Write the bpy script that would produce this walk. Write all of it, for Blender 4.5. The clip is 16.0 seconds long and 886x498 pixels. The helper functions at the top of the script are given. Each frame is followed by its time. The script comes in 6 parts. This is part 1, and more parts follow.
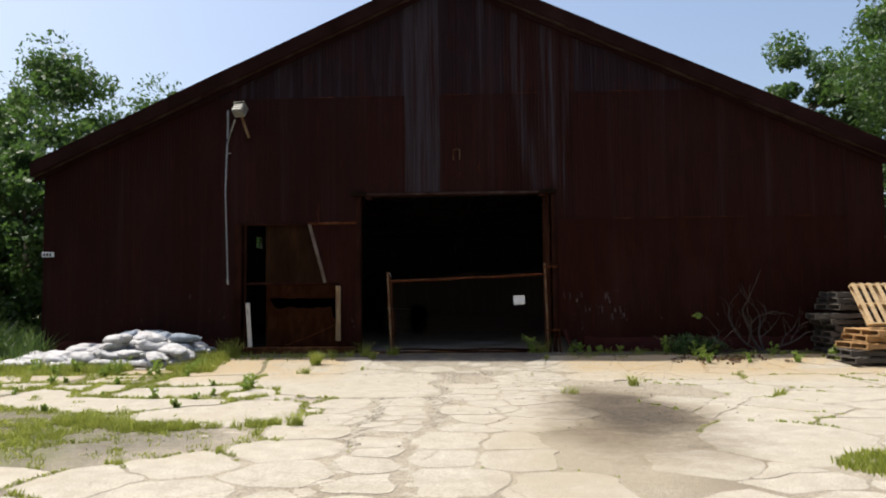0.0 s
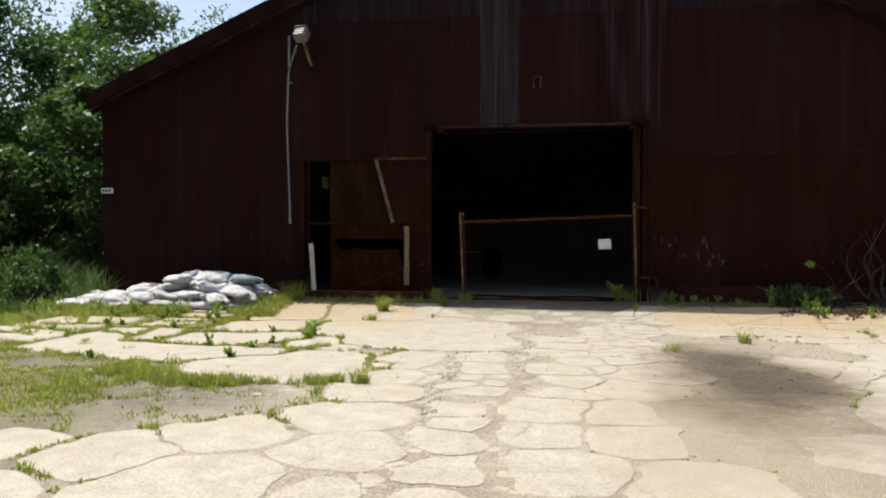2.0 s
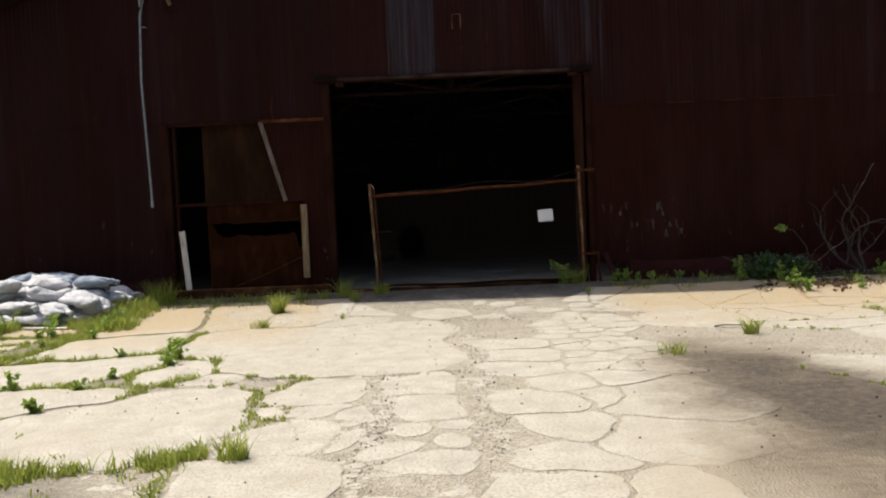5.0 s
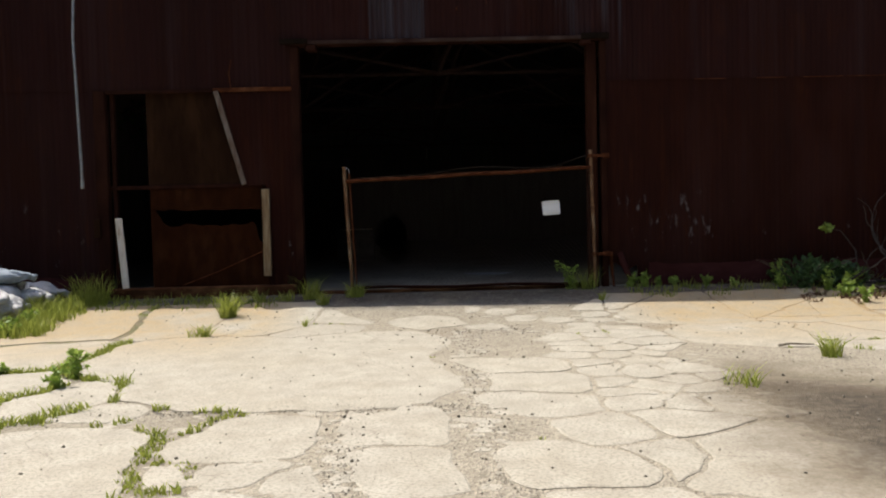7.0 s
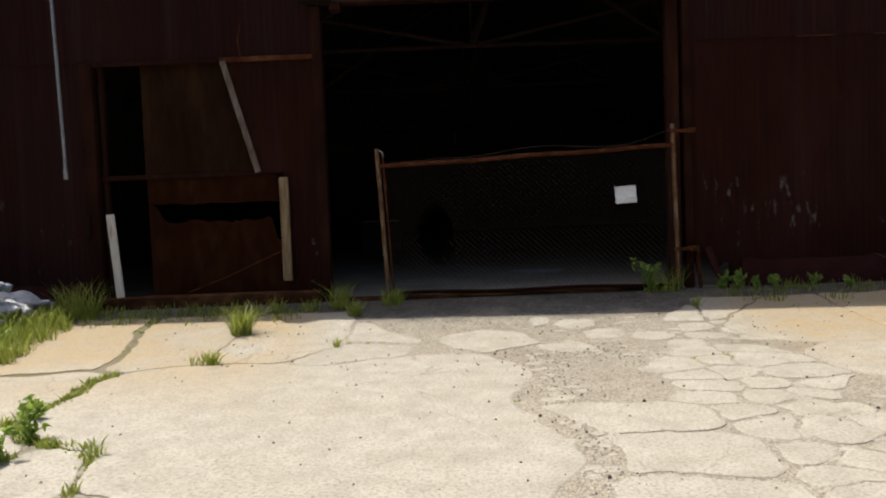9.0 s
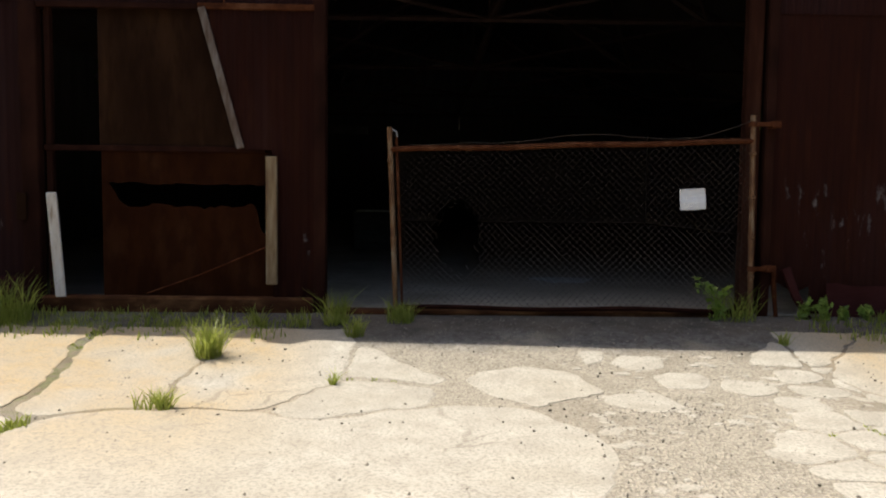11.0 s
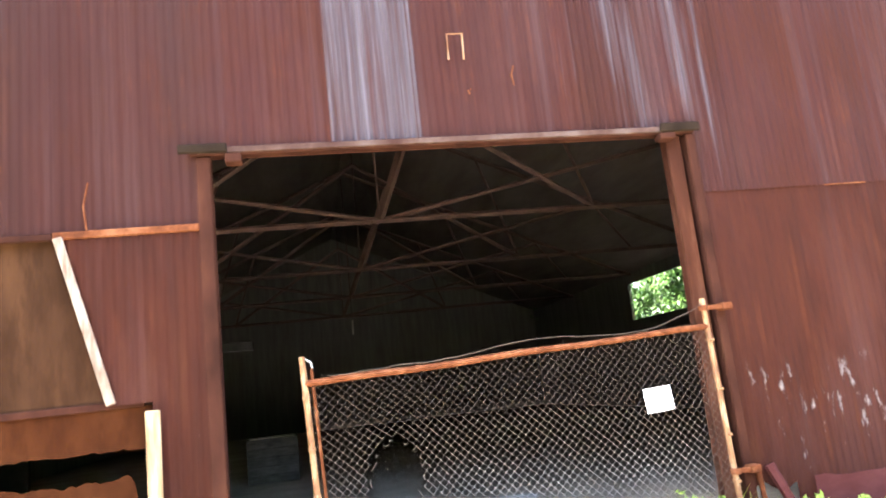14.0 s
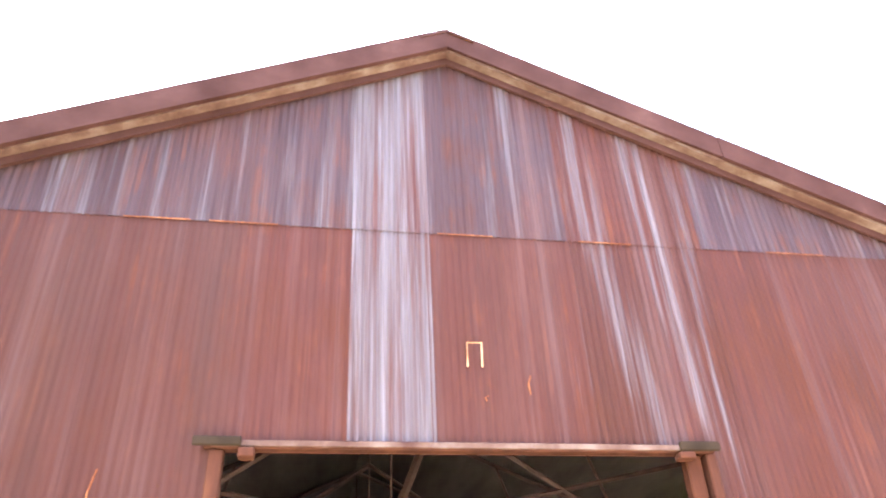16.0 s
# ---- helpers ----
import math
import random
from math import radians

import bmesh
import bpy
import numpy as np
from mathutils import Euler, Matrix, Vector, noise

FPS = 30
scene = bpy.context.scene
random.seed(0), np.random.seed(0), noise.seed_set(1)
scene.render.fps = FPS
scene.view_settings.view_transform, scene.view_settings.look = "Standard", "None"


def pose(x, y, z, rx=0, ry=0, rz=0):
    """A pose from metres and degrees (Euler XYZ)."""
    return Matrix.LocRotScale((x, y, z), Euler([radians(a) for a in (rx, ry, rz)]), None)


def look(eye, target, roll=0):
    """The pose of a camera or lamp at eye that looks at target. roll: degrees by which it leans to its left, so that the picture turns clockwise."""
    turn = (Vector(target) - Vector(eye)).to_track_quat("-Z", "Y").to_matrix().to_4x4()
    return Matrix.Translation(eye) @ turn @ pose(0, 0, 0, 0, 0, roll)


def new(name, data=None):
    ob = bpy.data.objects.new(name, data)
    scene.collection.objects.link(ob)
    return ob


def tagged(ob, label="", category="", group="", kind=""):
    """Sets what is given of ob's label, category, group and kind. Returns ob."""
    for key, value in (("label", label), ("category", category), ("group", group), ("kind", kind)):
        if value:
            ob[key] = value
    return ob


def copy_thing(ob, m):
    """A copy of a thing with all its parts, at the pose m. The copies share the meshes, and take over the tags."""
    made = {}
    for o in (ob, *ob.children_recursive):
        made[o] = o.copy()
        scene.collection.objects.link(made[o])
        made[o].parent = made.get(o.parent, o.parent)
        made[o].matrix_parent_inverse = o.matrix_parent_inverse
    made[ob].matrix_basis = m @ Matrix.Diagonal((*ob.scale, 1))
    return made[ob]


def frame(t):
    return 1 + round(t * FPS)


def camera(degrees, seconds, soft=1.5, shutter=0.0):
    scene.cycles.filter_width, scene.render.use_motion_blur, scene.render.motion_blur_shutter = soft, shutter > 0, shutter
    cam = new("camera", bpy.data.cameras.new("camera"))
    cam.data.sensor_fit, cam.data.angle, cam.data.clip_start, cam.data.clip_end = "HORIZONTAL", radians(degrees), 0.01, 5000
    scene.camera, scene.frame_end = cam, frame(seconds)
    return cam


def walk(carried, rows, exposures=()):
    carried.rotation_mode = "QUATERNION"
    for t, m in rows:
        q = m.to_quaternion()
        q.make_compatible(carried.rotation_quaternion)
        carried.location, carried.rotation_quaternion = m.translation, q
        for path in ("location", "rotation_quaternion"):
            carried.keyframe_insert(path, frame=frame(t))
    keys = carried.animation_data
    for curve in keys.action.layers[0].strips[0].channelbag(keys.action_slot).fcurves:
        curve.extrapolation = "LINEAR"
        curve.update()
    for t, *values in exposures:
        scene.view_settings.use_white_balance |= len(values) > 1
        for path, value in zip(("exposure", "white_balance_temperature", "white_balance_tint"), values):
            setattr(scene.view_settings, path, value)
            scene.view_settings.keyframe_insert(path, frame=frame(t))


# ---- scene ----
cam = camera(62.1, 16.0, 2.0)
METRES, EYE, TILT, LEAN, TURN = 12.4, 1.5, 0.0, 0.0, -15.1
PATH = [
    (0, (-1.056, -17.637, 1.557), (-1.151, -15.643, 1.681), -0.6),
    (0.5, (-1.128, -17.376, 1.54), (-1.278, -15.383, 1.6), -0.8),
    (1, (-1.168, -17.043, 1.541), (-1.41, -15.059, 1.604), -0.9),
    (1.5, (-1.304, -16.658, 1.509), (-1.589, -14.679, 1.548), 0.7),
    (2, (-1.387, -16.234, 1.513), (-1.659, -14.252, 1.486), 0.1),
    (2.5, (-1.456, -15.765, 1.561), (-1.735, -13.784, 1.56), -0.2),
    (3, (-1.581, -15.284, 1.541), (-1.839, -13.301, 1.557), -0.9),
    (3.5, (-1.678, -14.792, 1.528), (-1.855, -12.8, 1.5), 0.8),
    (4, (-1.741, -14.317, 1.524), (-1.935, -12.326, 1.51), -0.5),
    (4.5, (-1.86, -13.834, 1.51), (-1.975, -11.837, 1.48), -1.4),
    (5, (-1.88, -13.32, 1.485), (-1.891, -11.322, 1.395), -2.5),
    (5.2, (-1.869, -13.137, 1.477), (-1.869, -11.138, 1.408), -1.4),
    (7.3, (-1.979, -11.029, 1.246), (-1.928, -9.031, 1.165), -1.4),
    (7.5, (-2.03, -10.851, 1.265), (-1.96, -8.855, 1.168), -1.2),
    (8, (-2.1, -10.374, 1.274), (-2.044, -8.377, 1.184), -0.4),
    (8.5, (-2.214, -9.923, 1.268), (-2.219, -7.925, 1.178), -0.5),
    (8.7, (-2.29, -9.749, 1.291), (-2.297, -7.752, 1.195), -2.2),
    (10.8, (-2.765, -7.873, 1.381), (-2.731, -5.879, 1.239), 0.1),
    (11, (-2.803, -7.708, 1.403), (-2.763, -5.713, 1.263), 0.7),
    (11.5, (-2.892, -7.316, 1.397), (-2.821, -5.323, 1.247), 1.1),
    (12, (-2.982, -6.938, 1.44), (-2.787, -4.953, 1.3), 0.9),
    (12.5, (-3.021, -6.658, 1.504), (-2.676, -4.691, 1.406), -0.7),
    (13, (-3.029, -6.543, 1.546), (-2.577, -4.594, 1.55), -2.8),
    (13.5, (-3.183, -6.509, 1.718), (-2.724, -4.566, 1.845), -6.1),
    (14, (-3.141, -6.514, 1.759), (-2.764, -4.583, 2.117), -6.3),
    (14.5, (-3.115, -6.577, 1.755), (-2.745, -4.705, 2.356), -5.8),
    (15, (-3.065, -6.618, 1.725), (-2.72, -4.829, 2.551), -4.0),
    (15.5, (-3.174, -6.596, 1.726), (-2.825, -4.886, 2.703), -4.2),
    (16, (-3.077, -6.638, 1.742), (-2.762, -5.002, 2.847), -3.0),
]
EXPOSURES = [(0, 0.45), (5, 0.42), (7.5, 0.33), (8.5, 0.3), (11, 0.55), (12, 0.75), (12.5, 1.15), (13, 1.9), (13.5, 3.2), (14, 5.03), (14.5, 5.8), (15, 5.97), (15.5, 6.05), (16, 5.8)]
walk(cam, [(t, look(eye, target, roll)) for t, eye, target, roll in PATH], EXPOSURES)

# ---- world, sun and exposure ----
SUN = Vector((-0.45, 0.13, 1.0)).normalized()
world = bpy.data.worlds.new("sky")
scene.world = world
world.use_nodes = True
wn = world.node_tree.nodes
sky = wn.new("ShaderNodeTexSky")
sky.sky_type = "NISHITA"
sky.sun_disc = False
sky.sun_elevation = math.asin(SUN.z)
sky.sun_rotation = math.atan2(SUN.x, SUN.y)
sky.dust_density = 4.0
world.node_tree.links.new(sky.outputs[0], wn["Background"].inputs[0])
wn["Background"].inputs[1].default_value = 0.15
sun_data = bpy.data.lights.new("sun", "SUN")
sun_data.energy, sun_data.angle, sun_data.color = 5.0, radians(0.5), (1.0, 0.95, 0.87)
sun = new("sun", sun_data)
sun.matrix_world = look((0, 0, 30), Vector((0, 0, 30)) - SUN)


# ---- materials ----
def rgba(c):
    return (c[0], c[1], c[2], 1.0)


class Mat:
    """A small builder for node materials in object space."""

    def __init__(self, name, rough=0.8, metal=0.0):
        self.m = bpy.data.materials.new(name)
        self.m.use_nodes = True
        self.n, self.l = self.m.node_tree.nodes, self.m.node_tree.links
        self.b = self.n["Principled BSDF"]
        self.b.inputs["Roughness"].default_value = rough
        self.b.inputs["Metallic"].default_value = metal
        self.co = self.n.new("ShaderNodeTexCoord").outputs["Object"]

    def noise(self, scale, stretch=(1, 1, 1), detail=5, rough=0.6):
        mp = self.n.new("ShaderNodeMapping")
        mp.inputs["Scale"].default_value = stretch
        self.l.new(self.co, mp.inputs["Vector"])
        t = self.n.new("ShaderNodeTexNoise")
        t.inputs["Scale"].default_value = scale
        t.inputs["Detail"].default_value = detail
        t.inputs["Roughness"].default_value = rough
        self.l.new(mp.outputs[0], t.inputs["Vector"])
        return t.outputs["Fac"]

    def cells(self, scale, feature="F1", stretch=(1, 1, 1)):
        mp = self.n.new("ShaderNodeMapping")
        mp.inputs["Scale"].default_value = stretch
        self.l.new(self.co, mp.inputs["Vector"])
        t = self.n.new("ShaderNodeTexVoronoi")
        t.feature = feature
        t.inputs["Scale"].default_value = scale
        self.l.new(mp.outputs[0], t.inputs["Vector"])
        return t

    def ramp(self, fac, stops):
        r = self.n.new("ShaderNodeValToRGB")
        e = r.color_ramp.elements
        while len(e) < len(stops):
            e.new(0.5)
        for k, (p, c) in zip(e, stops):
            k.position, k.color = p, rgba(c)
        self.l.new(fac, r.inputs[0])
        return r.outputs[0]

    def step(self, fac, lo, hi):
        r = self.n.new("ShaderNodeMapRange")
        r.inputs[1].default_value, r.inputs[2].default_value = lo, hi
        self.l.new(fac, r.inputs[0])
        return r.outputs[0]

    def mix(self, fac, a, b, blend="MIX"):
        x = self.n.new("ShaderNodeMix")
        x.data_type, x.blend_type = "RGBA", blend
        for s, v in ((x.inputs[0], fac), (x.inputs[6], a), (x.inputs[7], b)):
            if isinstance(v, (int, float)):
                s.default_value = v
            elif isinstance(v, tuple):
                s.default_value = rgba(v)
            else:
                self.l.new(v, s)
        return x.outputs[2]

    def times(self, a, b, op="MULTIPLY"):
        x = self.n.new("ShaderNodeMath")
        x.operation = op
        for s, v in ((x.inputs[0], a), (x.inputs[1], b)):
            if isinstance(v, (int, float)):
                s.default_value = v
            else:
                self.l.new(v, s)
        return x.outputs[0]

    def random(self):
        return self.n.new("ShaderNodeObjectInfo").outputs["Random"]

    def island(self):
        return self.n.new("ShaderNodeNewGeometry").outputs["Random Per Island"]

    def xyz(self):
        s = self.n.new("ShaderNodeSeparateXYZ")
        self.l.new(self.co, s.inputs[0])
        return s.outputs

    def color(self, c):
        self.l.new(c, self.b.inputs["Base Color"])
        return self

    def roughness(self, f, lo, hi):
        r = self.n.new("ShaderNodeMapRange")
        r.inputs[3].default_value, r.inputs[4].default_value = lo, hi
        self.l.new(f, r.inputs[0])
        self.l.new(r.outputs[0], self.b.inputs["Roughness"])
        return self

    def bump(self, h, strength=0.4, dist=0.01):
        k = self.n.new("ShaderNodeBump")
        k.inputs["Strength"].default_value, k.inputs["Distance"].default_value = strength, dist
        self.l.new(h, k.inputs["Height"])
        self.l.new(k.outputs[0], self.b.inputs["Normal"])
        return self


def sheet_metal(name, bare, mauve=0.0, red=0.0):
    """Maroon-painted corrugated iron; bare: how much of the paint has gone to grey zinc, in streaks."""
    k = Mat(name, 0.5)
    fine = k.noise(7.0, (1.6, 1, 0.05), 6, 0.65)
    wide = k.noise(1.1, (1.2, 1, 0.22), 4)
    blot = k.noise(2.2, (1, 1, 0.6), 5)
    # paint far darker than real maroon: part of the wall's shade is in it
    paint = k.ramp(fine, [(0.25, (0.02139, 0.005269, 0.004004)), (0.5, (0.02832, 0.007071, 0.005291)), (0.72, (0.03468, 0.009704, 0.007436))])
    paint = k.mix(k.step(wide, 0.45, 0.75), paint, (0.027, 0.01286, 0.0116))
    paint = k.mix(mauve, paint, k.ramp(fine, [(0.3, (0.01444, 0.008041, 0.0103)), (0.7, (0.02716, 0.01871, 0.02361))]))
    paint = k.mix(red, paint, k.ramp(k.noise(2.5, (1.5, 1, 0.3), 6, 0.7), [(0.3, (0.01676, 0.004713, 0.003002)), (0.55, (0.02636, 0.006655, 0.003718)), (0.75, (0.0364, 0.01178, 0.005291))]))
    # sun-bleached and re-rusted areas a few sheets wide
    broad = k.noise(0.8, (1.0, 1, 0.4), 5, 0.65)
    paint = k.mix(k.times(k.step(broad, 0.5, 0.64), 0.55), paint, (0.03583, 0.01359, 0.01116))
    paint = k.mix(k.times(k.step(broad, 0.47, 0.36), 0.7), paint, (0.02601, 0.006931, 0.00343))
    rust = k.step(k.times(fine, blot), 0.30, 0.40)
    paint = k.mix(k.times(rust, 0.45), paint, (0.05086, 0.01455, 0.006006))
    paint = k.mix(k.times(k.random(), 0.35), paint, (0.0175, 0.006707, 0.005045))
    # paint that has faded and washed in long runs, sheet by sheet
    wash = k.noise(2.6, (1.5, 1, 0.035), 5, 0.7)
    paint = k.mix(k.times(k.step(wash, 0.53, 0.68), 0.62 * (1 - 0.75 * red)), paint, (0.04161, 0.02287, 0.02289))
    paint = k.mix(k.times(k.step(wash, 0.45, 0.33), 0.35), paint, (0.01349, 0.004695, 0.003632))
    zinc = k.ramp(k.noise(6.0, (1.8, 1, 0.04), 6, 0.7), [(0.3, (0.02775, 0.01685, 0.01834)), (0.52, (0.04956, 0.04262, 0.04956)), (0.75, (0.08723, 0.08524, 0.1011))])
    # rain has washed some runs of the wall bare, wider towards the roof
    wx, wy, wz = k.xyz()
    lean = k.times(wx, k.times(k.times(wz, -4.8, "ADD"), 0.10), "ADD")
    runs = 0.0
    for at, wide_run, much in ((0.1982, 0.2577, 0.1982), (0.8723, 0.2379, 0.1982), (-0.45, 0.3, 0.07), (1.26, 0.252, 0.0504), (-6.4, 0.3, 0.07), (-5.45, 0.16, 0.09), (-4.6, 0.10, 0.06), (2.268, 0.1008, 0.0588), (3.696, 0.168, 0.0504), (-7.7, 0.25, 0.06), (-3.3, 0.12, 0.04)):
        d = k.times(lean, -at, "ADD")
        run = k.times(k.step(k.times(d, d), wide_run * wide_run, 0.0), much)
        runs = run if runs == 0.0 else k.times(runs, run, "ADD")
    runs = k.times(runs, k.step(wz, 2.9, 4.6))
    runs = k.times(runs, k.step(k.noise(9.0, (1.6, 1, 0.02), 3, 0.6), 0.36, 0.6))
    streak = k.step(k.times(k.noise(4.0, (1.5, 1, 0.045), 5, 0.7), runs, "ADD"), 0.66 - 0.30 * bare, 0.78 - 0.24 * bare)
    col = k.mix(k.times(streak, 0.8 if bare > 1 else 0.6), paint, zinc)
    # scraped patches low on the wall
    rubbed = k.times(k.times(k.step(wx, 0.9, 1.3), k.step(wx, 2.7, 2.1)), k.times(k.step(wz, 0.75, 1.0), k.step(wz, 1.75, 1.5)))
    scrape = k.times(k.step(k.times(k.noise(2.3, (2.6, 1, 1.0), 5, 0.7), k.times(rubbed, 0.09), "ADD"), 0.64, 0.70), k.step(wz, 1.75, 1.4))
    col = k.mix(k.times(scrape, 0.85), col, (0.1289, 0.111, 0.107))
    # thin rust weeps, then an even darkening that deepens the wall's shade
    weep = k.times(k.step(k.noise(5.5, (1.7, 1, 0.03), 4, 0.7), 0.6, 0.72), 0.14)
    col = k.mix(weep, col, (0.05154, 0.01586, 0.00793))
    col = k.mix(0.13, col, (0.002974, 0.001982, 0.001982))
    k.b.inputs["Specular IOR Level"].default_value = 0.045
    k.color(col).roughness(fine, 0.6, 0.85)
    return k.bump(k.noise(30, (1, 1, 0.3), 4), 0.12, 0.004).m


M = {}
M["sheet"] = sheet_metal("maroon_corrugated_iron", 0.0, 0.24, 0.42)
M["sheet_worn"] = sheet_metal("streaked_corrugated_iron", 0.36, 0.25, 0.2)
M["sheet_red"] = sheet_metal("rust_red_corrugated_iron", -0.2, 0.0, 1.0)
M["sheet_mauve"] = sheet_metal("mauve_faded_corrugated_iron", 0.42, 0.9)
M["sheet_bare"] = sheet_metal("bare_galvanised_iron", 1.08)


def simple(name, stops, scale, rough=0.8, metal=0.0, stretch=(1, 1, 1), bump=0.3, dist=0.006, vary=0.0, grain=None, gloss=0.3):
    k = Mat(name, rough, metal)
    k.b.inputs["Specular IOR Level"].default_value = gloss
    f = k.noise(scale, stretch, 6, 0.62)
    c = k.ramp(f, stops)
    if grain:
        c = k.mix(k.step(k.noise(grain, stretch, 3), 0.45, 0.62), c, k.mix(0.55, c, stops[0][1]))
    if vary:
        c = k.mix(k.times(k.random(), vary), c, stops[0][1])
    k.color(c)
    return k.bump(k.noise(scale * 5, stretch, 4), bump, dist).m


M["rust"] = simple("rusty_steel", [(0.3, (0.03293, 0.01129, 0.005645)), (0.5, (0.07526, 0.02446, 0.01035)), (0.7, (0.1317, 0.05645, 0.02728))], 9, 0.8, 0.0, vary=0.2, gloss=0.02)
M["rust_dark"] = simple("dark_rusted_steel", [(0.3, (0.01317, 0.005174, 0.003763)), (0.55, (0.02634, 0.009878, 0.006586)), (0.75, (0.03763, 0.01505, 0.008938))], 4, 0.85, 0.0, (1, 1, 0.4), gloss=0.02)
M["pipe_pale"] = simple("weathered_gate_pipe", [(0.3, (0.067, 0.026, 0.011)), (0.5, (0.145, 0.072, 0.031)), (0.7, (0.235, 0.175, 0.11))], 8, 0.6, 0.1, (1, 1, 0.5))
M["galv"] = simple("grey_galvanised_steel", [(0.3, (0.1848, 0.1764, 0.168)), (0.7, (0.3528, 0.3444, 0.3276))], 12, 0.5, 0.5)
M["wire"] = simple("rust_bloomed_wire", [(0.3, (0.026, 0.015, 0.009)), (0.7, (0.062, 0.045, 0.033))], 14, 0.7, 0.2)
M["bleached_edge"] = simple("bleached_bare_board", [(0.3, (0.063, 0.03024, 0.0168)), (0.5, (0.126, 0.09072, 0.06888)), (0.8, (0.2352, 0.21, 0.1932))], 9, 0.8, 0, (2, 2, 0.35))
M["white_wood"] = simple("flaking_white_board", [(0.25, (0.252, 0.168, 0.1008)), (0.45, (0.5544, 0.504, 0.4368)), (0.8, (0.672, 0.6552, 0.6216))], 9, 0.7, 0, (2, 2, 0.35))
M["yellow_wood"] = simple("sun_bleached_timber", [(0.3, (0.1092, 0.0588, 0.02772)), (0.5, (0.21, 0.1428, 0.0756)), (0.75, (0.336, 0.2688, 0.1764))], 7, 0.8, 0, (2, 2, 0.3))
M["pallet_new"] = simple("pale_pallet_pine", [(0.3, (0.3864, 0.252, 0.126)), (0.55, (0.5208, 0.378, 0.21)), (0.8, (0.6048, 0.4788, 0.3024))], 5, 0.8, 0, (1, 4, 4), vary=0.25)
M["pallet_mid"] = simple("amber_pallet_pine", [(0.3, (0.2352, 0.126, 0.0504)), (0.55, (0.378, 0.2268, 0.1008)), (0.8, (0.462, 0.3108, 0.1596))], 5, 0.8, 0, (1, 4, 4), vary=0.3)
# weathered grey wood, darkened further to carry the back stack's shade
M["pallet_old"] = simple("grey_weathered_pallet_wood", [(0.3, (0.0429, 0.0351, 0.02964)), (0.55, (0.0936, 0.0819, 0.0702)), (0.8, (0.156, 0.1404, 0.1248))], 5, 0.9, 0, (1, 4, 4), vary=0.3)
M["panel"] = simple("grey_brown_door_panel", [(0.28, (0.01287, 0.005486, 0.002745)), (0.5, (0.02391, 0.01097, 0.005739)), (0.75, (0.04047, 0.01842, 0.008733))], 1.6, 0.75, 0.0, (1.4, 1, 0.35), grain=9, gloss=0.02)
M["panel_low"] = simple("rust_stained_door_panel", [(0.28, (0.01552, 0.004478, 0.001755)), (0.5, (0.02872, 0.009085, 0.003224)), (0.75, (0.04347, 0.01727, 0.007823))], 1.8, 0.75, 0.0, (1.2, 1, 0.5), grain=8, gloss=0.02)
M["bag"] = simple("white_woven_sandbag", [(0.3, (0.336, 0.3276, 0.3234)), (0.5, (0.4704, 0.4662, 0.4704)), (0.75, (0.5712, 0.5712, 0.588))], 7, 0.7, 0, bump=0.8, dist=0.02, vary=0.4, grain=40)
M["bag_blue"] = simple("blue_grey_sandbag", [(0.3, (0.1344, 0.1638, 0.2016)), (0.7, (0.252, 0.294, 0.3444))], 5, 0.7, 0, bump=0.8, dist=0.02)
M["paper"] = simple("white_paper_sign", [(0.3, (0.6216, 0.6216, 0.6132)), (0.7, (0.6888, 0.6888, 0.6804))], 6, 0.7, bump=0.1)
M["black"] = simple("black_plastic", [(0.3, (0.012, 0.012, 0.012)), (0.7, (0.03, 0.03, 0.03))], 8, 0.6)
M["lamp_grey"] = simple("grey_lamp_housing", [(0.3, (0.1596, 0.1554, 0.1344)), (0.7, (0.2688, 0.2604, 0.2268))], 9, 0.5, 0.2)
M["lamp_glass"] = simple("dusty_lamp_glass", [(0.3, (0.15, 0.14, 0.11)), (0.7, (0.24, 0.225, 0.185))], 6, 0.5)
M["bark"] = simple("grey_brown_bark", [(0.3, (0.05, 0.037, 0.026)), (0.7, (0.15, 0.12, 0.09))], 6, 0.95, 0, (3, 3, 0.7), bump=0.8, dist=0.03)
M["deadwood"] = simple("bare_grey_twig_bark", [(0.3, (0.022, 0.018, 0.016)), (0.7, (0.062, 0.052, 0.046))], 9, 0.9)
M["inner_floor"] = simple("dusty_inner_concrete", [(0.3, (0.168, 0.1386, 0.105)), (0.5, (0.2604, 0.2226, 0.1722)), (0.75, (0.3696, 0.3234, 0.2604))], 0.9, 0.85, grain=14)
M["inner_wall"] = simple("dark_inside_of_iron_sheet", [(0.3, (0.11, 0.10, 0.095)), (0.7, (0.20, 0.185, 0.175))], 1.5, 0.8, 0, (3, 3, 0.3))
M["truss"] = simple("red_oxide_truss_steel", [(0.3, (0.05, 0.026, 0.02)), (0.7, (0.11, 0.062, 0.048))], 4, 0.7)
M["block"] = simple("grey_concrete_block", [(0.3, (0.05, 0.047, 0.045)), (0.7, (0.11, 0.105, 0.098))], 3, 0.9, grain=30)
M["roofing"] = simple("rusted_roof_sheet", [(0.3, (0.10, 0.07, 0.062)), (0.7, (0.20, 0.16, 0.145))], 1.2, 0.7, 0.0, (1, 0.2, 1))
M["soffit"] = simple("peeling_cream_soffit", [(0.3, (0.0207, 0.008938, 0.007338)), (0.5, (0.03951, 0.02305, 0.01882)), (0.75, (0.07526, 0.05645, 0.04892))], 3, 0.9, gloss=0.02)
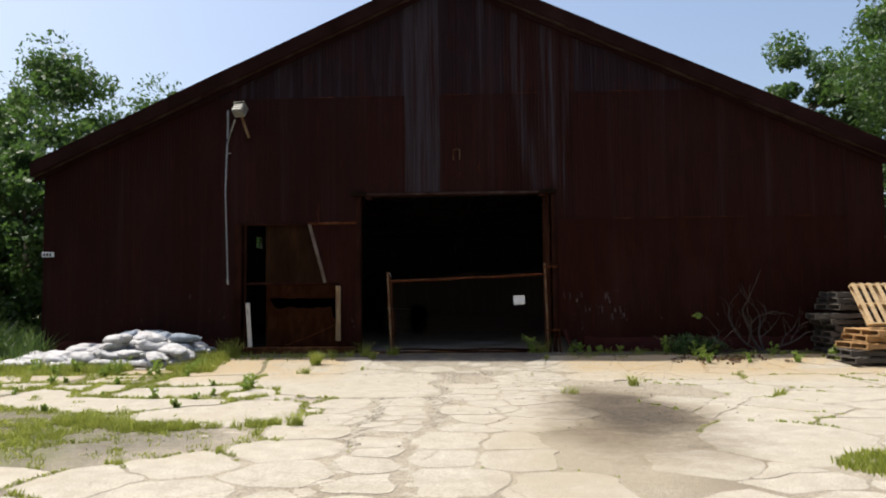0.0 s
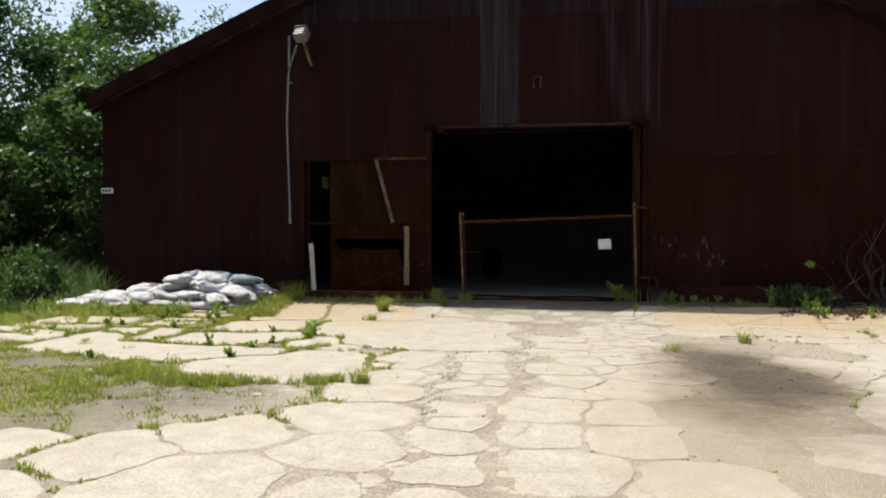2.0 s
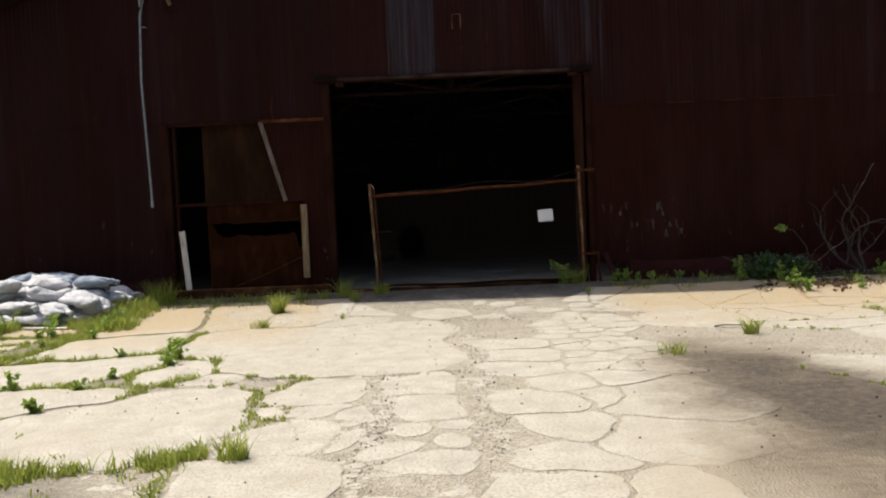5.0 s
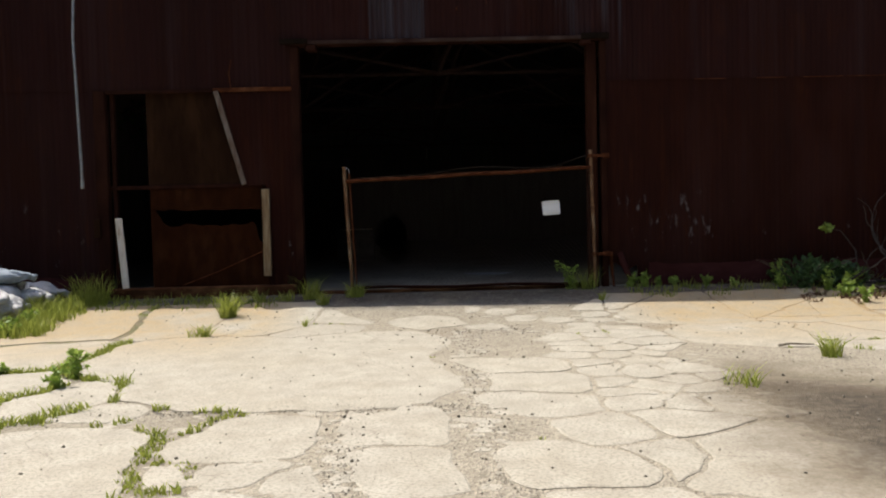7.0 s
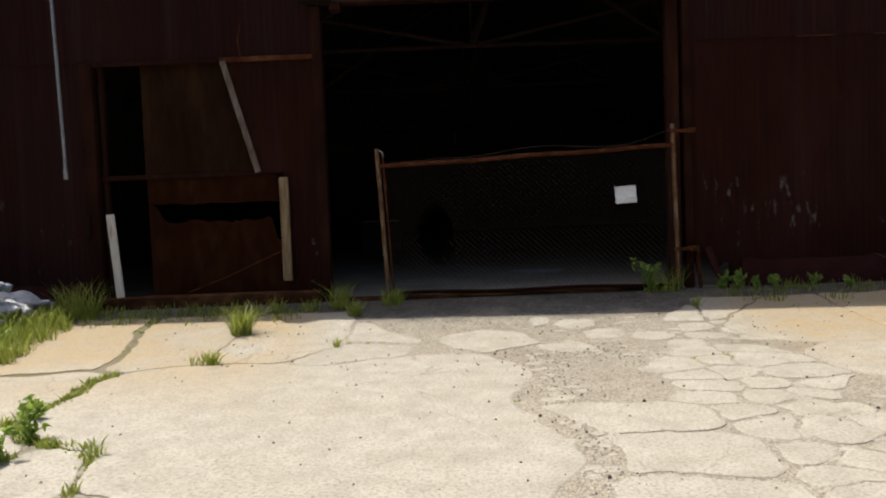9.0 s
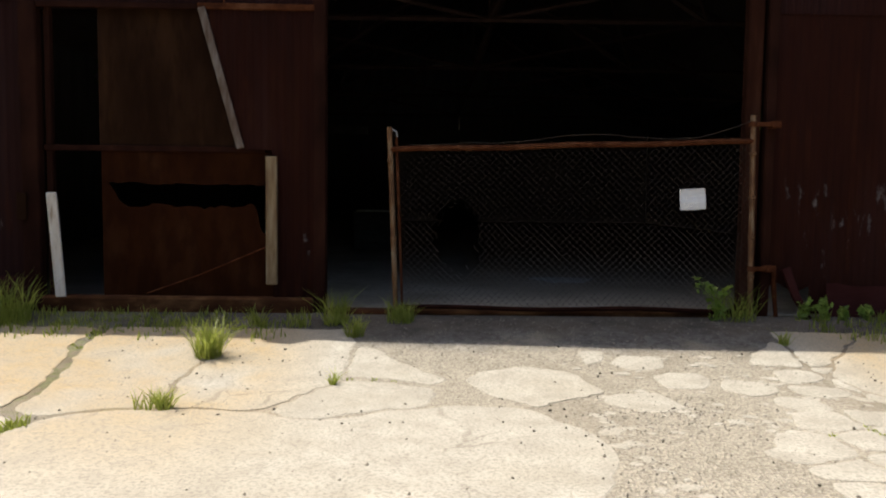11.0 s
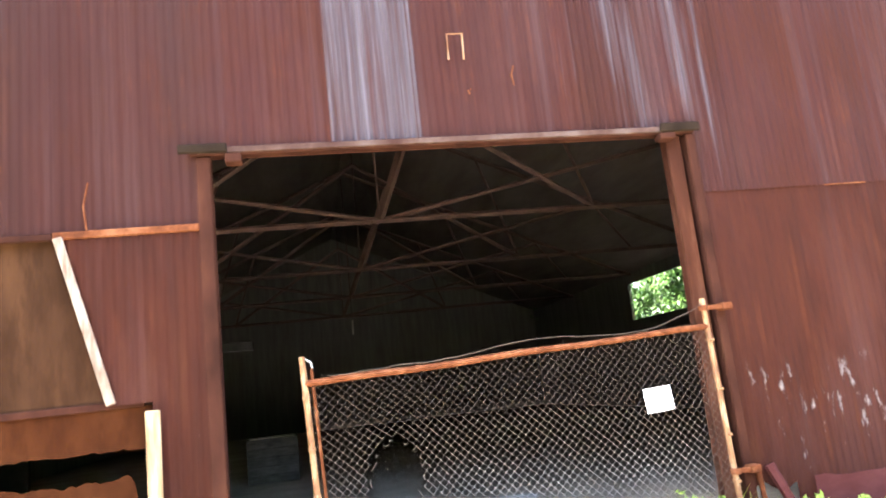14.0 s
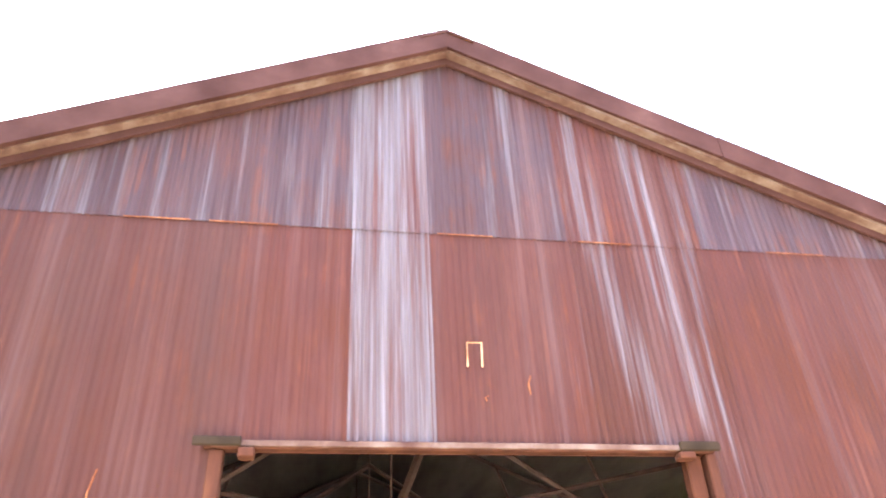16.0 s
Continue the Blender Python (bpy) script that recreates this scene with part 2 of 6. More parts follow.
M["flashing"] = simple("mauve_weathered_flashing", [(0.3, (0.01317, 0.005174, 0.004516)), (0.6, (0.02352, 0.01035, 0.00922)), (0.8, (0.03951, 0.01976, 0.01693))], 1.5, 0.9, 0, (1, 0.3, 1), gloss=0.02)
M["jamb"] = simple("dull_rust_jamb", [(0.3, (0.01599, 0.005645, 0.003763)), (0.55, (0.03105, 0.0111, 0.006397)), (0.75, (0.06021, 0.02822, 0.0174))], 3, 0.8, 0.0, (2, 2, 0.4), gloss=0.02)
M["sill"] = simple("orange_rusted_sill", [(0.3, (0.0252, 0.01008, 0.00504)), (0.5, (0.063, 0.0252, 0.01008)), (0.7, (0.1428, 0.0714, 0.0294))], 3, 0.85, 0.0, (1, 1, 2), gloss=0.06)
M["kick"] = simple("chalky_faded_maroon_strip", [(0.3, (0.03573, 0.01092, 0.0098)), (0.7, (0.06009, 0.02155, 0.01988))], 3, 0.85, 0.0, (0.5, 1, 1), gloss=0.02, grain=11)
M["track"] = simple("greasy_black_steel", [(0.3, (0.006, 0.004, 0.003)), (0.7, (0.015, 0.010, 0.007))], 6, 0.9, gloss=0.01)
M["pale_patch"] = simple("pale_patch_surface", [(0.3, (0.22, 0.21, 0.20)), (0.7, (0.50, 0.49, 0.47))], 4, 0.9)
M["stone_dark"] = simple("dark_gravel_stone", [(0.3, (0.04, 0.034, 0.027)), (0.7, (0.11, 0.095, 0.075))], 20, 0.9)
M["stone"] = simple("mixed_gravel_stone", [(0.3, (0.1092, 0.0966, 0.0756)), (0.7, (0.2856, 0.2562, 0.21))], 20, 0.9)


def leaf_mat(name, dark, mid, light):
    k = Mat(name, 0.5)
    c = k.ramp(k.island(), [(0.0, dark), (0.5, mid), (1.0, light)])
    c = k.mix(k.step(k.noise(0.6, detail=2), 0.4, 0.65), c, k.mix(0.5, c, dark))
    k.color(c)
    tr = k.n.new("ShaderNodeBsdfTranslucent")
    k.l.new(k.mix(0.5, c, light), tr.inputs[0])
    ms = k.n.new("ShaderNodeMixShader")
    ms.inputs[0].default_value = 0.45
    k.l.new(k.b.outputs[0], ms.inputs[1])
    k.l.new(tr.outputs[0], ms.inputs[2])
    k.l.new(ms.outputs[0], k.n["Material Output"].inputs[0])
    return k.m


M["leaf"] = leaf_mat("broad_green_leaf", (0.03, 0.07, 0.014), (0.052, 0.112, 0.022), (0.095, 0.17, 0.036))
M["leaf_dark"] = leaf_mat("deep_green_leaf", (0.02, 0.05, 0.014), (0.045, 0.095, 0.022), (0.08, 0.15, 0.035))
# tall grass blades, with the shade they stand in mixed into the green
M["reed"] = leaf_mat("shaded_reed_blade", (0.025, 0.06, 0.015), (0.055, 0.11, 0.025), (0.11, 0.17, 0.04))
M["grass"] = leaf_mat("grass_blade", (0.14, 0.1815, 0.022), (0.252, 0.308, 0.0396), (0.392, 0.418, 0.0935))
M["litter"] = leaf_mat("dry_brown_leaf", (0.0528, 0.0264, 0.01584), (0.1056, 0.05808, 0.03168), (0.1672, 0.1056, 0.0572))
M["weed"] = leaf_mat("weed_leaf", (0.1373, 0.22, 0.03168), (0.2288, 0.341, 0.0528), (0.3432, 0.44, 0.09504))


def oil(k, c):
    """Oil and silt spilt over the yard: a brown-black heart that thins out into a tan tongue."""
    x, y, z = k.xyz()
    wob = k.times(k.times(k.noise(0.8, detail=6, rough=0.6), -0.5, "ADD"), 2.4)
    fray = k.times(k.times(k.noise(2.6, (0.7, 1.0, 1), 7, 0.72), -0.5, "ADD"), 1.7)

    def spot(px, py, sx, sy):
        dx, dy = k.times(k.times(x, -px, "ADD"), 1 / sx), k.times(k.times(y, -py, "ADD"), 1 / sy)
        rad = k.times(k.times(dx, dx), k.times(dy, dy), "ADD")
        return k.times(k.times(rad, wob, "ADD"), fray, "ADD")
    grit = k.times(k.times(k.step(k.noise(14, detail=6, rough=0.75), 0.38, 0.62), 0.35), 0.65, "ADD")
    c = k.mix(k.times(k.step(spot(-0.05, -10.2, 0.95, 2.1), 1.5, 0.2), k.times(grit, 0.85)), c, (0.245, 0.208, 0.148))
    c = k.mix(k.times(k.step(spot(0.8, -7.9, 1.1, 2.6), 1.5, 0.35), k.times(grit, 0.9)), c, (0.0966, 0.0714, 0.042))
    return k.mix(k.times(k.step(spot(0.92, -7.7, 0.75, 1.9), 1.1, 0.1), grit), c, (0.03696, 0.02688, 0.0168))


def concrete_mat():
    k = Mat("worn_cream_concrete", 0.85)
    big, mid, fine, grit = k.noise(0.7, detail=5), k.noise(4, detail=7, rough=0.62), k.noise(48, detail=4), k.noise(150, detail=2)
    c = k.ramp(mid, [(0.3, (0.2772, 0.2503, 0.1999)), (0.5, (0.3486, 0.3192, 0.2587)), (0.72, (0.4116, 0.3822, 0.315))])
    c = k.mix(k.times(k.step(big, 0.48, 0.7), 0.35), c, (0.2856, 0.2394, 0.1596))
    x, y, z = k.xyz()
    # ochre silt that has washed down from the iron wall
    off = k.times(x, 1.6, "ADD")
    silt = k.times(k.times(k.step(y, -4.7, -2.5), k.step(k.noise(0.55, detail=3), 0.34, 0.48)), k.step(k.times(off, off), 4.0, 7.0))
    c = k.mix(k.times(silt, k.times(k.step(mid, 0.1, 0.6), 0.95)), c, (0.336, 0.2394, 0.1134))
    c = k.mix(k.times(k.random(), 0.12), c, (0.2268, 0.21, 0.1764))
    pit = k.cells(30)
    c = k.mix(k.times(k.step(pit.outputs["Distance"], 0.17, 0.07), k.step(k.noise(3, detail=3), 0.42, 0.6)), c, (0.1176, 0.1008, 0.0756))
    c = k.mix(k.times(k.step(fine, 0.48, 0.62), 0.6), c, (0.168, 0.1512, 0.1176))
    c = k.mix(k.times(k.step(k.noise(16, detail=5, rough=0.7), 0.54, 0.66), 0.4), c, (0.1932, 0.1722, 0.1344))
    c = k.mix(k.times(k.step(grit, 0.52, 0.66), 0.45), c, (0.1596, 0.1428, 0.1134))
    # hair cracks too fine to open
    wander = k.n.new("ShaderNodeVectorMath")
    wander.operation = "MULTIPLY_ADD"
    wn = k.n.new("ShaderNodeTexNoise")
    wn.inputs["Scale"].default_value = 2.2
    wn.inputs["Detail"].default_value = 6
    k.l.new(k.co, wn.inputs["Vector"])
    k.l.new(wn.outputs["Color"], wander.inputs[0])
    wander.inputs[1].default_value = (0.42, 0.42, 0)
    k.l.new(k.co, wander.inputs[2])
    hair = k.n.new("ShaderNodeTexVoronoi")
    hair.feature = "DISTANCE_TO_EDGE"
    hair.inputs["Scale"].default_value = 0.85
    k.l.new(wander.outputs[0], hair.inputs["Vector"])
    line = k.times(k.step(hair.outputs["Distance"], 0.006, 0.002), k.step(k.noise(0.9, detail=3), 0.5, 0.58))
    c = k.mix(k.times(line, 0.4), c, (0.1092, 0.0924, 0.0672))
    k.color(oil(k, c))
    return k.bump(k.times(k.times(fine, mid, "ADD"), k.times(line, -0.3), "ADD"), 0.55, 0.006).m


def ground_mat():
    k = Mat("gravel_and_silt", 0.95)
    big, mid = k.noise(0.35, detail=4), k.noise(3, detail=7, rough=0.62)
    stones = k.cells(60)
    c = k.ramp(mid, [(0.3, (0.2044, 0.1777, 0.1307)), (0.55, (0.2712, 0.2391, 0.1814)), (0.8, (0.3381, 0.3026, 0.2322))])
    c = k.mix(0.5, c, k.mix(k.step(stones.outputs["Color"], 0.2, 0.8), (0.1336, 0.1149, 0.08709), (0.3774, 0.3371, 0.2613)))
    c = k.mix(k.times(k.step(big, 0.5, 0.62), 0.7), c, (0.1572, 0.1302, 0.09072))
    x, y, z = k.xyz()
    wob = k.times(k.noise(0.9, detail=5), 2.4)
    c = oil(k, c)
    off = k.times(x, 1.6, "ADD")
    silt = k.times(k.times(k.step(y, -4.7, -2.5), k.step(k.noise(0.55, detail=3), 0.34, 0.48)), k.step(k.times(off, off), 4.0, 7.0))
    c = k.mix(k.times(silt, 0.7), c, (0.294, 0.2016, 0.0924))
    # grey chippings before the door, darkened up to the edge of the wall's shadow
    chips = k.times(k.step(k.times(y, k.times(k.noise(2.2, detail=5), 0.5), "ADD"), -1.25, -0.9), k.step(k.noise(0.8), 0.32, 0.45))
    coarse = k.cells(27)
    grey = k.mix(k.step(coarse.outputs["Color"], 0.15, 0.85), (0.0294, 0.02856, 0.02856), (0.168, 0.1638, 0.1596))
    c = k.mix(k.times(chips, 0.8), c, k.mix(k.step(mid, 0.38, 0.62), k.mix(0.5, grey, (0.0462, 0.04368, 0.042)), grey))
    # dark dirt and old leaves swept against the wall
    dirt = k.times(k.step(k.times(y, k.times(k.noise(1.3, detail=6, rough=0.7), 1.4), "ADD"), -0.6, 0.05), k.step(y, 0.3, 0.1))
    c = k.mix(k.times(dirt, 0.85), c, k.mix(k.step(mid, 0.4, 0.6), (0.0336, 0.02604, 0.01848), (0.084, 0.0672, 0.04788)))
    # soil off the paving, and in the joints of the weedy side
    soil = k.step(k.times(x, wob, "SUBTRACT"), -5.2, -6.8)
    c = k.mix(k.times(soil, 0.8), c, k.mix(k.step(mid, 0.35, 0.65), (0.0714, 0.06048, 0.03864), (0.1344, 0.1159, 0.08232)))
    dx, dy = k.times(k.times(x, 5.05, "ADD"), 0.85), k.times(k.times(y, 9.5, "ADD"), 1.3)
    trod = k.times(k.times(k.times(dx, dx), k.times(dy, dy), "ADD"), wob, "ADD")
    c = k.mix(k.times(k.step(trod, 2.6, 1.5), 0.75), c, k.mix(k.step(k.noise(7, detail=7, rough=0.75), 0.4, 0.62), (0.0714, 0.06216, 0.04452), (0.1932, 0.1722, 0.1344)))
    # low moss and clover on the weedy side
    moss = k.times(k.step(x, -4.6, -6.2), k.step(k.times(k.noise(1.1, detail=5), k.noise(9, detail=3), "ADD"), 0.98, 1.1))
    c = k.mix(k.times(moss, 0.65), c, k.mix(k.step(stones.outputs["Color"], 0.2, 0.8), (0.0588, 0.084, 0.01512), (0.1596, 0.1764, 0.042)))
    k.color(c)
    return k.bump(k.times(stones.outputs["Distance"], mid, "ADD"), 0.7, 0.02).m


M["concrete"], M["ground"] = concrete_mat(), ground_mat()


# ---- mesh helpers ----
def mesh_ob(name, bm, mat, smooth=False):
    me = bpy.data.meshes.new(name)
    bm.normal_update()
    bm.to_mesh(me)
    bm.free()
    if smooth:
        me.shade_smooth()
    me.materials.append(mat)
    return new(name, me)


def part(name, bm, mat, parent, label="", smooth=False):
    ob = mesh_ob(name, bm, mat, smooth)
    ob.parent = parent
    return tagged(ob, label) if label else ob


def raw(name, verts, faces, mat, parent=None, smooth=False):
    me = bpy.data.meshes.new(name)
    me.from_pydata(verts, [], faces)
    me.update()
    if smooth:
        me.shade_smooth()
    me.materials.append(mat)
    ob = new(name, me)
    if parent:
        ob.parent = parent
    return ob


def thing(name, at, label, category, group="", kind=""):
    ob = new(name)
    ob.location = at
    ob.empty_display_size = 0.1
    return tagged(ob, label, category, group, kind)


def box(bm, x0, x1, y0, y1, z0, z1, bevel=0.006, m=None):
    r = bmesh.ops.create_cube(bm, size=1.0)
    vs = r["verts"]
    for v in vs:
        v.co = Vector((x0 + (v.co.x + 0.5) * (x1 - x0), y0 + (v.co.y + 0.5) * (y1 - y0), z0 + (v.co.z + 0.5) * (z1 - z0)))
    if bevel:
        es = list({e for v in vs for e in v.link_edges})
        r = bmesh.ops.bevel(bm, geom=es, offset=min(bevel, abs(x1 - x0) / 3, abs(y1 - y0) / 3, abs(z1 - z0) / 3), segments=1, affect="EDGES")
        vs = list({v for f in r["faces"] for v in f.verts} | {v for v in vs if v.is_valid})
    if m is not None:
        for v in vs:
            v.co = m @ v.co
    return bm


def boxed(*a, **k):
    return box(bmesh.new(), *a, **k)


def tube(bm, pts, r0, r1=None, sides=8, cap=True):
    """A round bar along pts, tapering from r0 to r1."""
    r1 = r0 if r1 is None else r1
    pts = [Vector(p) for p in pts]
    rings = []
    for i, p in enumerate(pts):
        d = (pts[min(i + 1, len(pts) - 1)] - pts[max(i - 1, 0)]).normalized()
        a = d.cross(Vector((0, 0, 1)) if abs(d.z) < 0.9 else Vector((1, 0, 0))).normalized()
        b = d.cross(a)
        r = r0 + (r1 - r0) * i / max(1, len(pts) - 1)
        rings.append([bm.verts.new(p + r * (math.cos(t) * a + math.sin(t) * b)) for t in (2 * math.pi * j / sides for j in range(sides))])
    for q, s in zip(rings, rings[1:]):
        for j in range(sides):
            bm.faces.new((q[j], q[(j + 1) % sides], s[(j + 1) % sides], s[j]))
    if cap:
        bm.faces.new(rings[0][::-1])
        bm.faces.new(rings[-1])
    return bm


def tubed(pts, r0, r1=None, sides=8):
    return tube(bmesh.new(), pts, r0, r1, sides)


def smoothstep(a, b, v):
    v = min(1.0, max(0.0, (v - a) / (b - a)))
    return v * v * (3 - 2 * v)


def ground_z(x, y):
    """The yard lies level and lifts a little towards the iron wall."""
    near = 1 - smoothstep(10, 16, abs(x + 1.6))
    return 0.19 * smoothstep(-2.6, -0.15, y) * near + 0.012 * noise.noise(Vector((x * 0.4, y * 0.4, 3)))


# ---- the large structure ----
WEST, EAST, RIDGE_X, RIDGE_Z, PITCH, BACK = -11.75, 8.45, -1.65, 9.32, 0.45, 30.0
FLOOR = 0.20


def roof_z(x):
    return RIDGE_Z - PITCH * abs(x - RIDGE_X)


def spread(lo, hi, step, far):
    near = np.arange(lo, hi + step / 2, step)
    out, v, d = [], 0.0, step * 2
    while v < far:
        v += d
        d *= 1.5
        out.append(v)
    return np.concatenate([(lo - np.array(out))[::-1], near, hi + np.array(out)])


gx, gy = spread(-16, 12, 0.35, 900), spread(-20, 4, 0.35, 900)
gverts = [(x, y, ground_z(x, y) - 0.0055 if not (WEST < x < EAST and 0.0 < y < BACK) else ground_z(x, y) - 0.05) for y in gy for x in gx]
nx = len(gx)
gfaces = [(j * nx + i, j * nx + i + 1, (j + 1) * nx + i + 1, (j + 1) * nx + i) for j in range(len(gy) - 1) for i in range(nx - 1)]
ground = tagged(raw("ground", gverts, gfaces, M["ground"], smooth=True), "gravelly bare ground with silt and an oil stain", "ground", kind="structure")

inner_floor = tagged(mesh_ob("floor", boxed(WEST, EAST, 0.02, BACK, 0.0, FLOOR, 0), M["inner_floor"]), "dusty grey concrete floor inside the shed", "floor", kind="structure")

# corrugated front wall: sheets of 0.81 m in three courses, cut by the roof line and the doorways
PITCHW = 0.081
wall_front = thing("wall_front", (0, 0, 0), "maroon corrugated iron gable wall with bare zinc streaks", "wall", kind="structure")


def corrugated(x0, x1, lo, hi, y=0.0, steps=6, deep=0.005):
    """A wavy sheet between the heights lo(x) and hi(x), 2 mm thick edges left open at the back."""
    bm = bmesh.new()
    n = max(2, round((x1 - x0) / PITCHW * steps))
    prev = None
    for i in range(n + 1):
        x = x0 + (x1 - x0) * i / n
        yy = y + deep * math.sin(2 * math.pi * x / PITCHW)
        a, b = lo(x), hi(x)
        if b <= a + 0.005:
            b = a + 0.005
        col = [bm.verts.new((x, yy, a)), bm.verts.new((x, yy, b)), bm.verts.new((x, yy + 0.004, b)), bm.verts.new((x, yy + 0.004, a))]
        if prev:
            bm.faces.new((prev[0], col[0], col[1], prev[1]))
            bm.faces.new((prev[2], prev[3], col[3], col[2])[::-1])
            bm.faces.new((prev[1], col[1], col[2], prev[2]))
            bm.faces.new((prev[3], col[3], col[0], prev[0])[::-1])
        prev = col
    bmesh.ops.recalc_face_normals(bm, faces=bm.faces)
    return bm


DOOR_L, DOOR_R, DOOR_T = -4.0, 0.72, 4.0
BAY_L, BAY_T = -6.88, 3.31
SEAMS = (0.22, 3.34, 6.41, 12.0)
rng = random.Random(4)
W = 0.81
edges = [-2.78 + W * k for k in range(-12, 15)]
edges = [WEST] + [e for e in edges if WEST + 0.2 < e < EAST - 0.2] + [EAST]
cuts = sorted(set(edges + [DOOR_L, DOOR_R, BAY_L]))
for x0, x1 in zip(cuts, cuts[1:]):
    mid = (x0 + x1) / 2
    for row in range(3):
        lo, hi = SEAMS[row], SEAMS[row + 1] + (0.06 if row < 2 else 0)
        if DOOR_L <= mid <= DOOR_R:
            lo = max(lo, DOOR_T)
        elif BAY_L <= mid <= DOOR_L:
            lo = max(lo, BAY_T)
        if lo >= SEAMS[row + 1] - 0.01:
            continue
        if roof_z(mid) - 0.05 < lo:
            continue
        ragged = rng.uniform(-0.02, 0.03) if row == 0 else 0.0
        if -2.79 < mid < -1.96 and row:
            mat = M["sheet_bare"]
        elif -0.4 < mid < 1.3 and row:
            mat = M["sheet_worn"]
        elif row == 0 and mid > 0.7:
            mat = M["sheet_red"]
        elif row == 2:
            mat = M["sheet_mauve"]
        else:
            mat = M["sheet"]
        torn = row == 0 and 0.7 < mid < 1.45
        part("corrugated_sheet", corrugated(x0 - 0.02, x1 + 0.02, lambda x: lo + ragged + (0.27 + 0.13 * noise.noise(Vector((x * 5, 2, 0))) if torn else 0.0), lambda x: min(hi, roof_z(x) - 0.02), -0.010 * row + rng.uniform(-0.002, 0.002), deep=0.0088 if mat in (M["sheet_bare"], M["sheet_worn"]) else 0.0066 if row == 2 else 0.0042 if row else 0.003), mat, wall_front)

# rusted lap edges where one course hangs over the next
for x0, x1 in zip(edges, edges[1:]):
    for z, y in ((6.405, -0.036), (3.335, -0.027)):
        if z < 5 and x0 < 0.7 or roof_z(x0) < z + 0.3 or roof_z(x1) < z + 0.3 or rng.random() < 0.35:
            continue
        a = rng.uniform(0.0, 0.3)
        part("lap_edge", boxed(x0 + a, x1 - rng.uniform(0, 0.25), y - 0.004, y, z - 0.006, z + 0.006, 0.0), M["rust"], wall_front)

# kick strip along the foot of the wall, ragged where it has rusted away
for x0, x1 in ((WEST, BAY_L - 0.1), (1.42, EAST)):
    bm = bmesh.new()
    n = int((x1 - x0) / 0.12)
    vs = []
    for i in range(n + 1):
        x = x0 + (x1 - x0) * i / n
        vs.append((bm.verts.new((x, -0.034, 0.10 + 0.06 * noise.noise(Vector((x * 2.1, 0, 0))))), bm.verts.new((x, -0.03, 0.52 + 0.05 * noise.noise(Vector((x * 3, 5, 0)))))))
    for a, b in zip(vs, vs[1:]):
        bm.faces.new((a[0], b[0], b[1], a[1]))
    bm.normal_update()
    bmesh.ops.solidify(bm, geom=bm.faces[:], thickness=0.006)
    part("kick_strip", bm, M["kick"], wall_front, "faded maroon strip with a rusted ragged foot")

# rakes: outer barge flashing and a paler soffit strip under it
for side, x_end in ((-1, WEST - 0.25), (1, EAST + 0.25)):
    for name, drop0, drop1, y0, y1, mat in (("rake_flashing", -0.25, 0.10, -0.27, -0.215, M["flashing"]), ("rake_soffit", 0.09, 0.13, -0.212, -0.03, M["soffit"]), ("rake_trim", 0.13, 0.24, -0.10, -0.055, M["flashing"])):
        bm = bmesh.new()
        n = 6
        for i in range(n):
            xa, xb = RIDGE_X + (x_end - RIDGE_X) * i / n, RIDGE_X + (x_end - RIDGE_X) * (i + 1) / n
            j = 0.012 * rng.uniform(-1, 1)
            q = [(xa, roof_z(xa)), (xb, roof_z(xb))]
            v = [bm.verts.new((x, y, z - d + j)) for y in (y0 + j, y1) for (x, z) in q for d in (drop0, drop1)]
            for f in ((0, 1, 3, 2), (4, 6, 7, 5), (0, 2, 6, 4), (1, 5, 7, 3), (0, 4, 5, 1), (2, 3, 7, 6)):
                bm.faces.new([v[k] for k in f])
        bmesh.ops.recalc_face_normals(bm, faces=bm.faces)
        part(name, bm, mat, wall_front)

# roof: two slopes of sheet, one object of its own
roof_v, roof_f = [], []
ROOF_Y = (-0.19, 3.85, 4.5, BACK + 0.3)
for side, x_end in ((-1, WEST - 0.3), (1, EAST + 0.3)):
    n = 40
    for i in range(n + 1):
        for y in ROOF_Y:
            for up in (0.17, 0.13):
                x = RIDGE_X + (x_end - RIDGE_X) * i / n
                roof_v.append((x, y, roof_z(x) + up))
    base = 0 if side < 0 else (n + 1) * 8
    for i in range(n):
        for s in range(3):
            a = base + i * 8 + s * 2
            roof_f += [(a, a + 8, a + 10, a + 2), (a + 1, a + 3, a + 11, a + 9), (a, a + 1, a + 9, a + 8), (a + 2, a + 10, a + 11, a + 3)]
roof = tagged(raw("roof", roof_v, roof_f, M["roofing"]), "rust-brown sheet roof of the shed", "roof", kind="structure")
ridge_cap = bmesh.new()
box(ridge_cap, -0.2, 0.2, -0.29, BACK + 0.3, -0.015, 0.015, 0.004, pose(RIDGE_X - 0.17, 0, RIDGE_Z + 0.105, 0, -24, 0))
box(ridge_cap, -0.2, 0.2, -0.294, BACK + 0.3, -0.015, 0.015, 0.004, pose(RIDGE_X + 0.17, 0, RIDGE_Z + 0.109, 0, 24, 0))
rc = mesh_ob("ridge_cap", ridge_cap, M["flashing"])
rc.parent = roof


